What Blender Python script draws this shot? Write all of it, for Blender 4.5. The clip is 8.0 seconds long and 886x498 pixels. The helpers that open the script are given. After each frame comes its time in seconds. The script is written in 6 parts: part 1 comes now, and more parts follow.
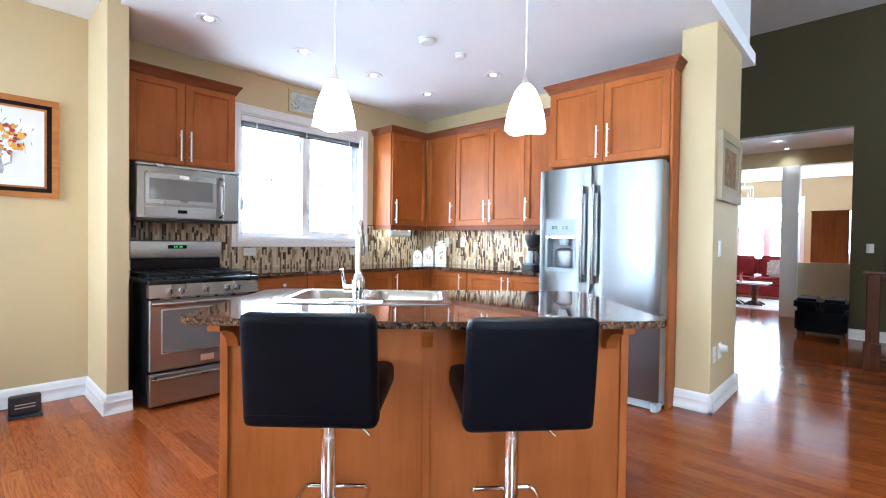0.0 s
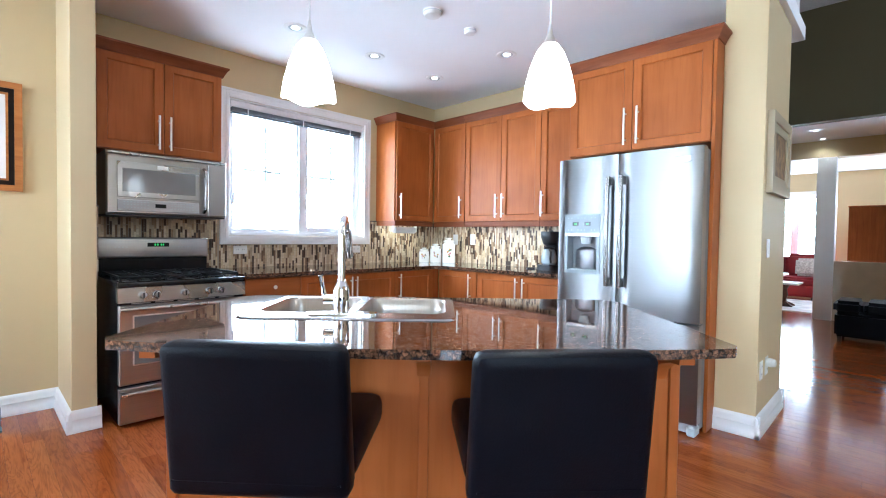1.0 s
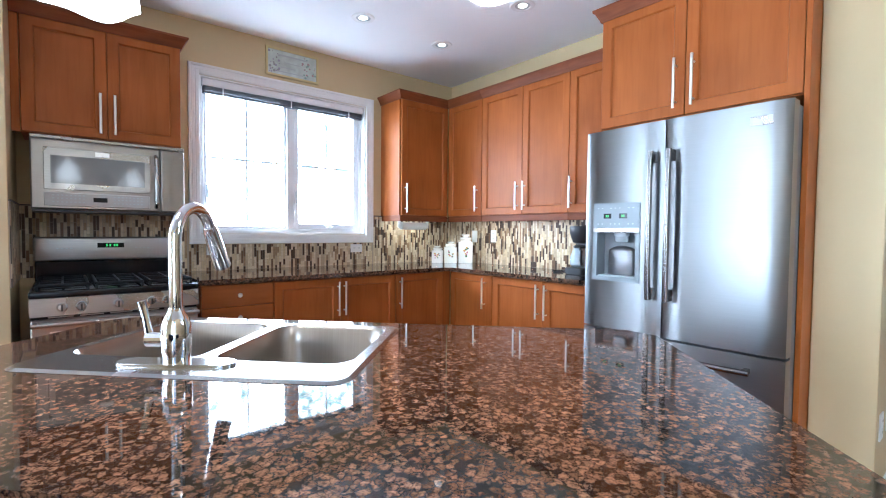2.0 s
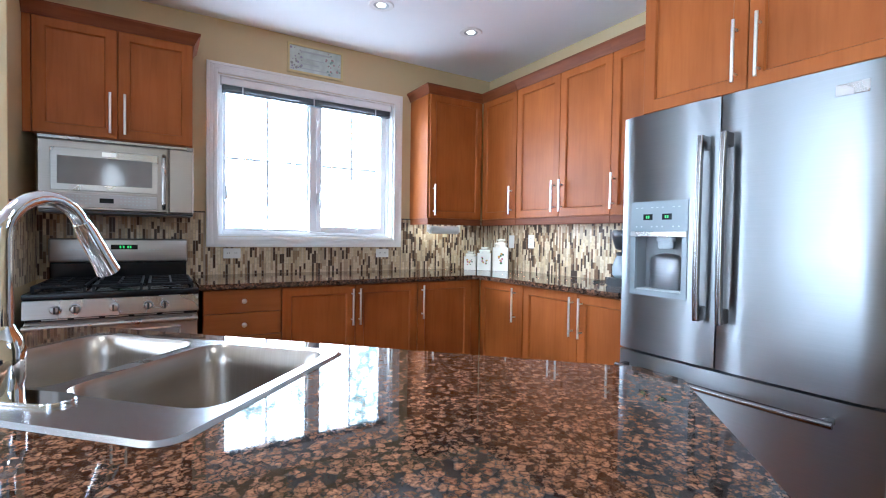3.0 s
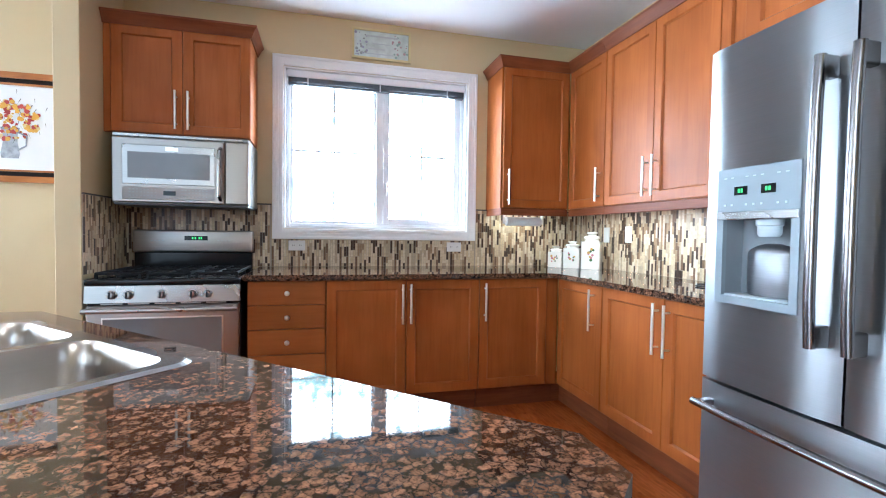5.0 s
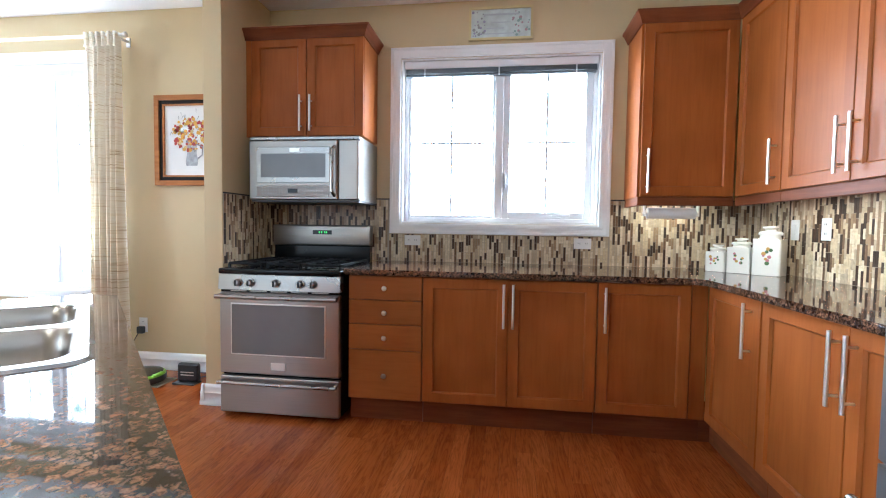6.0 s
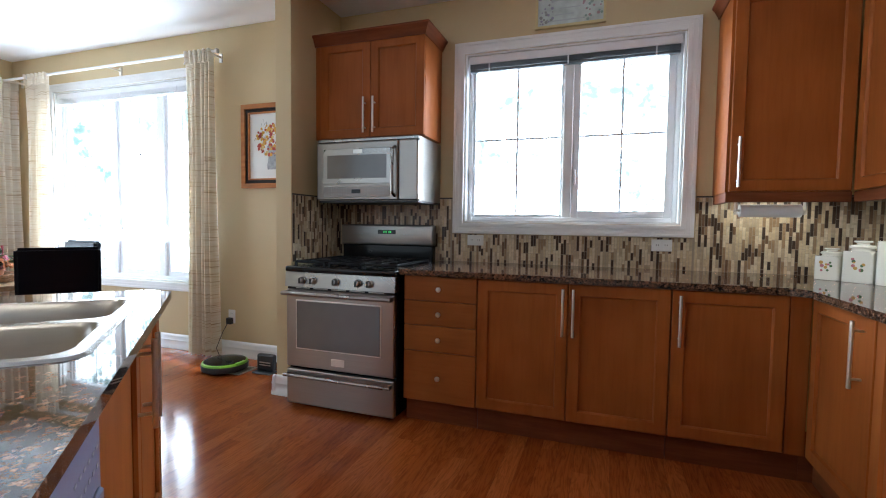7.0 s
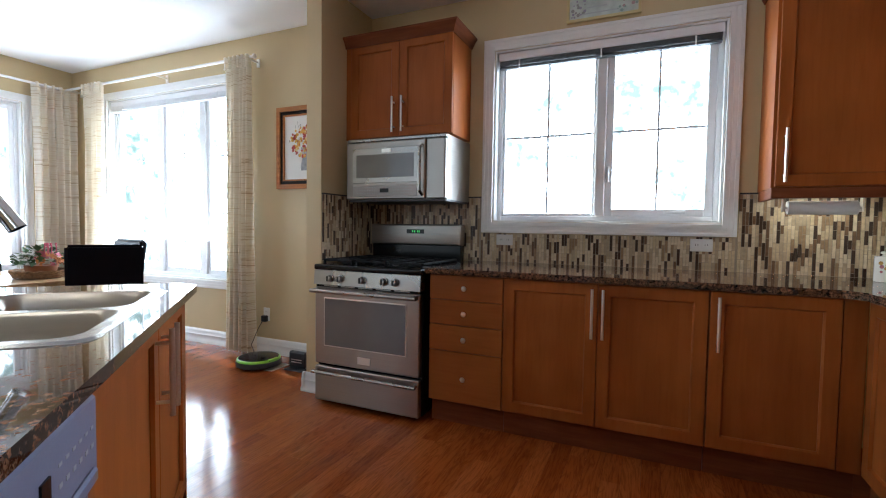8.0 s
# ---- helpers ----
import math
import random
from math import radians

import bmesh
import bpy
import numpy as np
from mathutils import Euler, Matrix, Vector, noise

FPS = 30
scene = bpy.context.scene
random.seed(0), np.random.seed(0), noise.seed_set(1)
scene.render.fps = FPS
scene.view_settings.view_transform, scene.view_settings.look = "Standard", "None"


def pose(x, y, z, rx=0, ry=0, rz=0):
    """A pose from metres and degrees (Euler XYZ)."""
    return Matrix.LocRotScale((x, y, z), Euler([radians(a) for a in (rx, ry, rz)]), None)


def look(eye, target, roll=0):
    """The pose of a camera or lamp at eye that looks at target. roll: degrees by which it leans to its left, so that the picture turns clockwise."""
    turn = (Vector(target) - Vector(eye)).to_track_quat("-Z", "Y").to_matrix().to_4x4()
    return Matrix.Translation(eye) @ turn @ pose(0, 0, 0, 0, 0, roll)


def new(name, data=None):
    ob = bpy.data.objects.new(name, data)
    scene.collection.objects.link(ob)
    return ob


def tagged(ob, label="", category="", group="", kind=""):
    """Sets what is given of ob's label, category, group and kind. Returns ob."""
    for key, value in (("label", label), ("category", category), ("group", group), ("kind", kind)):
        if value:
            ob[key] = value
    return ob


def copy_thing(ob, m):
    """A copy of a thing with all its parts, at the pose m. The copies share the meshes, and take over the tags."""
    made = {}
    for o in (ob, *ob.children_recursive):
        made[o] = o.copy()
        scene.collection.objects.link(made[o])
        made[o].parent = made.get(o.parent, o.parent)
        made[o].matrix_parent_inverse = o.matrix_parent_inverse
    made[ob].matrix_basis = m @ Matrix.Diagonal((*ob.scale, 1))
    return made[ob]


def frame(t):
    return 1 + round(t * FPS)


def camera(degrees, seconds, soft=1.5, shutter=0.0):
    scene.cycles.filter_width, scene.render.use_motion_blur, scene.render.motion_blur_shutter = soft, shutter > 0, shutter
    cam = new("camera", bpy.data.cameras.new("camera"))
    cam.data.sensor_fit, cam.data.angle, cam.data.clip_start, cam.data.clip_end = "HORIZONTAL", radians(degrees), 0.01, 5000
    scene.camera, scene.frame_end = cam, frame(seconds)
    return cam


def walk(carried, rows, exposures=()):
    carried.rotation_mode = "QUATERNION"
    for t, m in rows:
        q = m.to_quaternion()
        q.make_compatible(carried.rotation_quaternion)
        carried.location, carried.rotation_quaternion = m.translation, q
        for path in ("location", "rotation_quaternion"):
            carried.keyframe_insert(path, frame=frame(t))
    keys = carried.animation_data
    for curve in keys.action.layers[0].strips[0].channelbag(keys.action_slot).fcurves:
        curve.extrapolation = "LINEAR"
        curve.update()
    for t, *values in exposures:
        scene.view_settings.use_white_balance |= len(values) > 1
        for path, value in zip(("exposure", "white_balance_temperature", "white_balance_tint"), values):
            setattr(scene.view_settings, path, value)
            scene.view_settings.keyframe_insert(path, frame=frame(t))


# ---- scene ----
cam = camera(87.3, 8.0, soft=1.1)
METRES, EYE, TILT, LEAN, TURN = 3.12, 1.165, 0.0, 0.0, -46.8
ROWS = [
    (0.0, 0.0, 0.0, 0.0, 0.01, -0.96, -0.78),
    (0.5, 0.0022, 0.0452, 0.0009, 0.51, -1.09, -0.85),
    (1.0, 0.01, 0.1249, 0.0054, 1.41, -1.53, -0.88),
    (1.5, 0.0599, 0.2504, 0.01, 3.99, -2.09, -0.59),
    (3.0, 0.1782, 0.4724, 0.0061, 15.3, -1.49, -0.86),
    (3.5, 0.1994, 0.5001, 0.0048, 18.18, -1.34, -1.0),
    (4.0, 0.2186, 0.5269, 0.0031, 20.66, -1.33, -1.07),
    (5.5, 0.3114, 0.7368, -0.0100, 42.436, -2.24, -0.74),
    (6.0, 0.3310, 0.8193, -0.0084, 54.588, -2.70, -0.82),
    (6.5, 0.3381, 0.8667, -0.0059, 62.310, -2.87, -0.84),
    (7.0, 0.3395, 0.8926, -0.0050, 66.053, -3.03, -0.78),
    (7.5, 0.3392, 0.9072, -0.0105, 68.794, -2.81, -0.80),
    (8.0, 0.3382, 0.9183, -0.0150, 70.840, -2.61, -0.84),
]
EXPOSURES = [(0.0, 1.36, 5200, 1), (3.0, 0.97, 5080, 3), (5.3, 1.33, 5150, 1), (6.0, 1.05, 5350, 2), (6.6, 0.5, 5500, 2), (8.0, 0.12, 5650, 2)]
walk(cam, [(t, pose(0, 0, EYE, TILT, LEAN, TURN) @ pose(METRES * x, METRES * y, METRES * z, 90 + pitch, roll, yaw)) for t, x, y, z, yaw, pitch, roll in ROWS], EXPOSURES)

# ---- world, sun and large lights ----
world = bpy.data.worlds.new("world")
scene.world = world
world.use_nodes = True
wn = world.node_tree
sky = wn.nodes.new("ShaderNodeTexSky")
sky.sky_type, sky.sun_disc = "NISHITA", False
sky.sun_elevation, sky.sun_rotation = radians(45), radians(-75)
wn.links.new(sky.outputs[0], wn.nodes["Background"].inputs[0])
wn.nodes["Background"].inputs[1].default_value = 0.09


def lamp(name, kind, m, energy, color=(1, 1, 1), **props):
    data = bpy.data.lights.new(name, kind)
    data.energy, data.color = energy, color
    if "size" in props:
        data.shape, data.size, data.size_y = "RECTANGLE", props["size"], props["size_y"]
    if "radius" in props:
        data.shadow_soft_size = props["radius"]
    if "cone" in props:
        data.spot_size, data.spot_blend = radians(props["cone"]), 0.6
    if "angle" in props:
        data.angle = radians(props["angle"])
    ob = new(name, data)
    ob.matrix_basis = m
    return ob


lamp("sun", "SUN", look((-9, 4.6, 7.5), (-2.0, 2.7, 0)), 5.0, (1, 0.95, 0.86), angle=0.5)
DAY = (0.90, 0.93, 1.0)
# daylight through an opening assumed in the unseen wall behind the walk
lamp("daylight_fill", "AREA", look((-1.55, -3.05, 1.95), (-0.9, 0, 3.2)), 22, DAY, size=2.5, size_y=3.2)
# lamp added in a made-up high opening to brighten the hall ceiling
lamp("daylight_fill", "AREA", look((5.4, -3.05, 3.15), (5.4, -1.9, 4.6)), 30, DAY, size=2.3, size_y=1.2)
# daylight in the living room windows
lamp("daylight_fill", "AREA", look((13.5, 2.3, 1.3), (11.5, 2.3, 2.2)), 60, DAY, size=1.8, size_y=1.4)
lamp("daylight_fill", "AREA", look((13.5, -0.5, 1.6), (11.5, -0.3, 2.2)), 30, DAY, size=1.5, size_y=1.2)
# daylight thrown up by the sunny ground outside, in the nook and kitchen windows
lamp("daylight_fill", "AREA", look((-1.52, 4.52, 1.2), (-1.52, 3.2, 2.3)), 82, DAY, size=1.8, size_y=1.0)
lamp("daylight_fill", "AREA", look((2.5, 4.52, 1.45), (2.5, 3.3, 2.4)), 14, DAY, size=1.3, size_y=0.6)
lamp("daylight_fill", "AREA", look((-3.32, 2.7, 1.2), (-2.0, 2.7, 2.3)), 34, DAY, size=2.1, size_y=1.0)


# ---- materials ----
def nodes_of(name):
    m = bpy.data.materials.new(name)
    m.use_nodes = True
    nt = m.node_tree
    return m, nt, nt.nodes["Principled BSDF"]


def node(nt, kind, **inputs):
    n = nt.nodes.new("ShaderNode" + kind)
    for k, v in inputs.items():
        n.inputs[k].default_value = v
    return n


def coords(nt, scale=(1, 1, 1), shift_random=False):
    tc, mp = node(nt, "TexCoord"), node(nt, "Mapping", Scale=scale)
    nt.links.new(tc.outputs["Object"], mp.inputs["Vector"])
    if shift_random:
        oi = node(nt, "ObjectInfo")
        mul = node(nt, "Math")
        mul.operation = "MULTIPLY"
        mul.inputs[1].default_value = 37.0
        nt.links.new(oi.outputs["Random"], mul.inputs[0])
        nt.links.new(mul.outputs[0], mp.inputs["Location"])
    return mp.outputs[0]


def ramp(nt, fac, stops):
    r = node(nt, "ValToRGB")
    e = r.color_ramp.elements
    while len(e) < len(stops):
        e.new(0.5)
    for el, (p, c) in zip(e, stops):
        el.position, el.color = p, (*c, 1)
    nt.links.new(fac, r.inputs[0])
    return r.outputs[0]


def mix(nt, fac, a, b, mode="MIX"):
    m = nt.nodes.new("ShaderNodeMix")
    m.data_type, m.blend_type = "RGBA", mode
    for sock, v in ((m.inputs[0], fac), (m.inputs[6], a), (m.inputs[7], b)):
        if isinstance(v, (int, float)):
            sock.default_value = v
        elif isinstance(v, tuple):
            sock.default_value = (*v, 1)
        else:
            nt.links.new(v, sock)
    return m.outputs[2]


def bump(nt, bs, height, strength, distance=0.002):
    b = node(nt, "Bump", Strength=strength, Distance=distance)
    nt.links.new(height, b.inputs["Height"])
    nt.links.new(b.outputs[0], bs.inputs["Normal"])


def plain(name, col, rough=0.5, metal=0.0, var=0.06, scale=6.0, relief=0.05, fine=180.0, coat=0.0, spec=0.5):
    """A surface with a slow variation of tone, a fine grain in its gloss and a slight relief."""
    m, nt, bs = nodes_of(name)
    v = coords(nt)
    n1, n2 = node(nt, "TexNoise", Scale=scale, Detail=4.0), node(nt, "TexNoise", Scale=fine, Detail=2.0)
    nt.links.new(v, n1.inputs["Vector"])
    nt.links.new(v, n2.inputs["Vector"])
    lo, hi = tuple(c * (1 - var) for c in col), tuple(min(1, c * (1 + var)) for c in col)
    nt.links.new(ramp(nt, n1.outputs[0], [(0.3, lo), (0.7, hi)]), bs.inputs["Base Color"])
    r = node(nt, "MapRange")
    r.inputs["To Min"].default_value, r.inputs["To Max"].default_value = rough * 0.85, min(1, rough * 1.15)
    nt.links.new(n1.outputs[0], r.inputs[0])
    nt.links.new(r.outputs[0], bs.inputs["Roughness"])
    bs.inputs["Metallic"].default_value, bs.inputs["Coat Weight"].default_value = metal, coat
    bs.inputs["Specular IOR Level"].default_value = spec
    if relief:
        bump(nt, bs, n2.outputs[0], relief)
    return m


def wood(name, dark, light, grain=(28, 28, 2.0), rough=0.32, rings=0.5, shift=True, coat=0.15, bumps=0.06):
    m, nt, bs = nodes_of(name)
    v = coords(nt, grain, shift)
    n1, n2 = node(nt, "TexNoise", Scale=1.0, Detail=6.0, Distortion=rings), node(nt, "TexNoise", Scale=5.0, Detail=3.0)
    cloud = node(nt, "TexNoise", Scale=3.0, Detail=2.0)
    nt.links.new(v, n1.inputs["Vector"])
    nt.links.new(v, n2.inputs["Vector"])
    nt.links.new(coords(nt, (1, 1, 1), shift), cloud.inputs["Vector"])
    base = ramp(nt, n1.outputs[0], [(0.32, dark), (0.68, light)])
    pores = ramp(nt, n2.outputs[0], [(0.3, (0.91, 0.89, 0.87)), (0.55, (1, 1, 1))])
    tone = ramp(nt, cloud.outputs[0], [(0.3, (0.86, 0.83, 0.8)), (0.7, (1.1, 1.1, 1.1))])
    nt.links.new(mix(nt, 1.0, mix(nt, 1.0, base, pores, "MULTIPLY"), tone, "MULTIPLY"), bs.inputs["Base Color"])
    bs.inputs["Roughness"].default_value = rough
    bs.inputs["Coat Weight"].default_value, bs.inputs["Coat Roughness"].default_value = coat, 0.15
    bs.inputs["Specular IOR Level"].default_value = 0.18
    bump(nt, bs, n2.outputs[0], bumps)
    return m


def planks():
    m, nt, bs = nodes_of("oak_floor")
    oi, geo = node(nt, "ObjectInfo"), node(nt, "NewGeometry")
    add = node(nt, "Math")
    nt.links.new(oi.outputs["Random"], add.inputs[0])
    nt.links.new(geo.outputs["Random Per Island"], add.inputs[1])
    comb = node(nt, "CombineXYZ")
    mul = node(nt, "Math")
    mul.operation, mul.inputs[1].default_value = "MULTIPLY", 23.0
    nt.links.new(add.outputs[0], mul.inputs[0])
    for k in range(3):
        nt.links.new(mul.outputs[0], comb.inputs[k])
    tc, mp = node(nt, "TexCoord"), node(nt, "Mapping", Scale=PLANK_GRAIN)
    nt.links.new(tc.outputs["Object"], mp.inputs["Vector"])
    nt.links.new(comb.outputs[0], mp.inputs["Location"])
    n1, n2 = node(nt, "TexNoise", Scale=1.0, Detail=5.0, Distortion=1.6), node(nt, "TexNoise", Scale=7.0, Detail=3.0)
    for n in (n1, n2):
        nt.links.new(mp.outputs[0], n.inputs["Vector"])
    wave = node(nt, "Math")
    wave.operation, wave.inputs[1].default_value = "MULTIPLY", 9.0
    nt.links.new(n1.outputs[0], wave.inputs[0])
    fr = node(nt, "Math")
    fr.operation = "PINGPONG"
    fr.inputs[1].default_value = 0.5
    nt.links.new(wave.outputs[0], fr.inputs[0])
    tone = node(nt, "Math")
    tone.operation, tone.inputs[1].default_value = "FRACT", 0.0
    nt.links.new(mul.outputs[0], tone.inputs[0])
    body = ramp(nt, tone.outputs[0], [(0.0, (0.28, 0.064, 0.012)), (0.55, (0.33, 0.082, 0.017)), (1.0, (0.39, 0.108, 0.025))])
    rings = ramp(nt, fr.outputs[0], [(0.0, (0.66, 0.58, 0.50)), (0.26, (1, 1, 1))])
    pores = ramp(nt, n2.outputs[0], [(0.3, (0.8, 0.75, 0.7)), (0.55, (1, 1, 1))])
    nt.links.new(mix(nt, 1.0, mix(nt, 0.8, body, rings, "MULTIPLY"), pores, "MULTIPLY"), bs.inputs["Base Color"])
    bs.inputs["Roughness"].default_value = 0.13
    bs.inputs["Specular IOR Level"].default_value = 0.28
    bump(nt, bs, n2.outputs[0], 0.08)
    return m


def granite():
    """Rounded brown-pink feldspars packed in a dark matrix with black and grey flecks."""
    m, nt, bs = nodes_of("brown_granite")
    v = coords(nt)
    warp = node(nt, "TexNoise", Scale=90.0, Detail=4.0)
    nt.links.new(v, warp.inputs["Vector"])
    vec = mix(nt, 0.014, v, warp.outputs["Color"], "ADD")
    edge, cell = node(nt, "TexVoronoi", Scale=72.0), node(nt, "TexVoronoi", Scale=72.0)
    edge.feature = "DISTANCE_TO_EDGE"
    for n in (edge, cell):
        nt.links.new(vec, n.inputs["Vector"])
    sp, fine = node(nt, "TexNoise", Scale=330.0, Detail=3.0), node(nt, "TexNoise", Scale=70.0, Detail=5.0)
    nt.links.new(v, sp.inputs["Vector"])
    nt.links.new(v, fine.inputs["Vector"])
    jag = node(nt, "Math")
    jag.operation = "MULTIPLY_ADD"
    nt.links.new(fine.outputs[0], jag.inputs[0])
    jag.inputs[1].default_value = 0.16
    nt.links.new(cell.outputs["Distance"], jag.inputs[2])
    blob = ramp(nt, jag.outputs[0], [(0.34, (0.200, 0.104, 0.060)), (0.64, (0.160, 0.084, 0.050)), (0.78, (0.095, 0.062, 0.047)), (0.92, (0.040, 0.035, 0.035))])
    seam = ramp(nt, edge.outputs["Distance"], [(0.0, (0.30, 0.30, 0.32)), (0.08, (1, 1, 1))])
    blob = mix(nt, 1.0, blob, seam, "MULTIPLY")
    tone = ramp(nt, cell.outputs["Color"], [(0.14, (0.20, 0.21, 0.24)), (0.30, (0.62, 0.60, 0.58)), (0.50, (0.88, 0.86, 0.83)), (0.85, (1.25, 1.2, 1.15))])
    flecks = ramp(nt, sp.outputs[0], [(0.36, (0.50, 0.50, 0.51)), (0.50, (1.06, 1.06, 1.06))])
    mott = node(nt, "TexNoise", Scale=120.0, Detail=4.0)
    nt.links.new(vec, mott.inputs["Vector"])
    blob = mix(nt, 1.0, blob, ramp(nt, mott.outputs[0], [(0.38, (0.34, 0.34, 0.36)), (0.48, (0.95, 0.95, 0.95)), (0.66, (1.35, 1.32, 1.28))]), "MULTIPLY")
    c = mix(nt, 1.0, mix(nt, 1.0, blob, tone, "MULTIPLY"), flecks, "MULTIPLY")
    nt.links.new(c, bs.inputs["Base Color"])
    bs.inputs["Roughness"].default_value = 0.035
    return m


def brushed(name, col=(0.33, 0.315, 0.30), rough=0.32, stretch=(4, 4, 400), aniso=0.0, grain=0.06):
    """Steel brushed across, so that its reflections run up and down."""
    m, nt, bs = nodes_of(name)
    n = node(nt, "TexNoise", Scale=1.0, Detail=3.0)
    nt.links.new(coords(nt, stretch), n.inputs["Vector"])
    cl = node(nt, "TexNoise", Scale=4.0, Detail=2.0)
    nt.links.new(coords(nt), cl.inputs["Vector"])
    nt.links.new(mix(nt, 1.0, col, ramp(nt, n.outputs[0], [(0.3, (1 - grain,) * 3), (0.7, (1 + grain,) * 3)]), "MULTIPLY"), bs.inputs["Base Color"])
    r = node(nt, "MapRange")
    r.inputs["To Min"].default_value, r.inputs["To Max"].default_value = rough * 0.85, rough * 1.2
    nt.links.new(cl.outputs[0], r.inputs[0])
    nt.links.new(r.outputs[0], bs.inputs["Roughness"])
    bs.inputs["Metallic"].default_value = 1.0
    if aniso:
        tan = nt.nodes.new("ShaderNodeTangent")
        tan.direction_type, tan.axis = "RADIAL", "Z"
        nt.links.new(tan.outputs[0], bs.inputs["Tangent"])
        bs.inputs["Anisotropic"].default_value, bs.inputs["Anisotropic Rotation"].default_value = aniso, 0.25
    bump(nt, bs, n.outputs[0], 0.02, 0.001)
    return m


def glow(name, col, strength, base=(0.8, 0.8, 0.8)):
    m, nt, bs = nodes_of(name)
    bs.inputs["Base Color"].default_value = (*base, 1)
    bs.inputs["Emission Color"].default_value, bs.inputs["Emission Strength"].default_value = (*col, 1), strength
    bs.inputs["Roughness"].default_value = 0.3
    return m


def clear_glass():
    m, nt, bs = nodes_of("clear_glass")
    tr, gl, mx = node(nt, "BsdfTransparent"), node(nt, "BsdfGlossy", Roughness=0.02), node(nt, "MixShader")
    mx.inputs[0].default_value = 0.05
    nt.links.new(tr.outputs[0], mx.inputs[1])
    nt.links.new(gl.outputs[0], mx.inputs[2])
    nt.links.new(mx.outputs[0], nt.nodes["Material Output"].inputs[0])
    return m


def mosaic():
    m, nt, bs = nodes_of("mosaic_sticks")
    oi, geo = node(nt, "ObjectInfo"), node(nt, "NewGeometry")
    add, fr = node(nt, "Math"), node(nt, "Math")
    fr.operation = "FRACT"
    nt.links.new(oi.outputs["Random"], add.inputs[0])
    nt.links.new(geo.outputs["Random Per Island"], add.inputs[1])
    nt.links.new(add.outputs[0], fr.inputs[0])
    r = node(nt, "ValToRGB")
    r.color_ramp.interpolation = "CONSTANT"
    cols = [(0.0, (0.58, 0.46, 0.29)), (0.22, (0.33, 0.22, 0.125)), (0.34, (0.66, 0.555, 0.385)), (0.56, (0.062, 0.034, 0.020)), (0.68, (0.17, 0.10, 0.055)), (0.78, (0.46, 0.36, 0.24)), (0.92, (0.06, 0.038, 0.026))]
    e = r.color_ramp.elements
    while len(e) < len(cols):
        e.new(0.5)
    for el, (p, c) in zip(e, cols):
        el.position, el.color = p, (*c, 1)
    nt.links.new(fr.outputs[0], r.inputs[0])
    n = node(nt, "TexNoise", Scale=60.0, Detail=4.0)
    nt.links.new(coords(nt), n.inputs["Vector"])
    nt.links.new(mix(nt, 1.0, r.outputs[0], ramp(nt, n.outputs[0], [(0.3, (0.82, 0.82, 0.82)), (0.7, (1.1, 1.1, 1.1))]), "MULTIPLY"), bs.inputs["Base Color"])
    bs.inputs["Roughness"].default_value = 0.30
    bs.inputs["Specular IOR Level"].default_value = 0.3
    return m


def outside_view(strength):
    """The bleached garden beyond the windows: bright haze with paler green masses."""
    m, nt, bs = nodes_of("garden_haze")
    em = node(nt, "Emission")
    v = coords(nt)
    n1, n2 = node(nt, "TexNoise", Scale=0.7, Detail=5.0), node(nt, "TexNoise", Scale=4.0, Detail=4.0)
    nt.links.new(v, n1.inputs["Vector"])
    nt.links.new(v, n2.inputs["Vector"])
    f = mix(nt, 0.4, n1.outputs[0], n2.outputs[0])
    c = ramp(nt, f, [(0.39, (0.034, 0.050, 0.047)), (0.46, (0.075, 0.098, 0.098)), (0.54, (0.88, 0.92, 1.0))])
    nt.links.new(c, em.inputs[0])
    em.inputs[1].default_value = strength
    nt.links.new(em.outputs[0], nt.nodes["Material Output"].inputs[0])
    return m


PLANK_GRAIN = (14, 1.3, 14)
WALL = plain("tan_wall_paint", (0.56, 0.44, 0.245), 0.55, var=0.03, scale=1.5, relief=0.12, fine=350)
OLIVE = plain("olive_wall_paint", (0.080, 0.066, 0.034), 0.8, spec=0.2, var=0.04, scale=1.5, relief=0.1, fine=350)
CEIL = plain("ceiling_paint", (0.87, 0.88, 0.89), 0.8, var=0.02, scale=1.5, relief=0.1, fine=300)
STIPPLE = plain("stippled_ceiling", (0.74, 0.74, 0.74), 0.9, var=0.05, scale=60, relief=1.0, fine=70)
TRIM = plain("white_trim_paint", (0.80, 0.80, 0.79), 0.32, var=0.02, relief=0.03)
VINYL = plain("white_vinyl", (0.84, 0.85, 0.87), 0.3, var=0.02, relief=0.02)
MAPLE = wood("stained_maple", (0.305, 0.085, 0.016), (0.355, 0.106, 0.022), (12, 12, 1.0), 0.42, coat=0.0)
MAPLE_DARK = wood("dark_brown_wood", (0.15, 0.042, 0.015), (0.215, 0.065, 0.023), (3, 3, 40), rough=0.5, coat=0.0)
FLOOR = planks()
GRANITE = granite()
STEEL = brushed("brushed_steel", (0.36, 0.333, 0.305), 0.33, (3, 3, 420), 0.5)
STEEL_BRIGHT = brushed("satin_steel", (0.37, 0.35, 0.33), 0.27)
STEEL_BASIN = brushed("sink_steel", (0.37, 0.325, 0.28), 0.29, (300, 4, 4))
SINK_RIM = brushed("sink_rim_steel", (0.36, 0.355, 0.35), 0.26)
PANEL_STEEL = brushed("light_panel_steel", (0.44, 0.42, 0.40), 0.4)
DISPENSER_BACK = brushed("dispenser_back_steel", (0.30, 0.30, 0.31), 0.45)
HANDLE = brushed("dark_satin_steel", (0.21, 0.195, 0.19), 0.24)
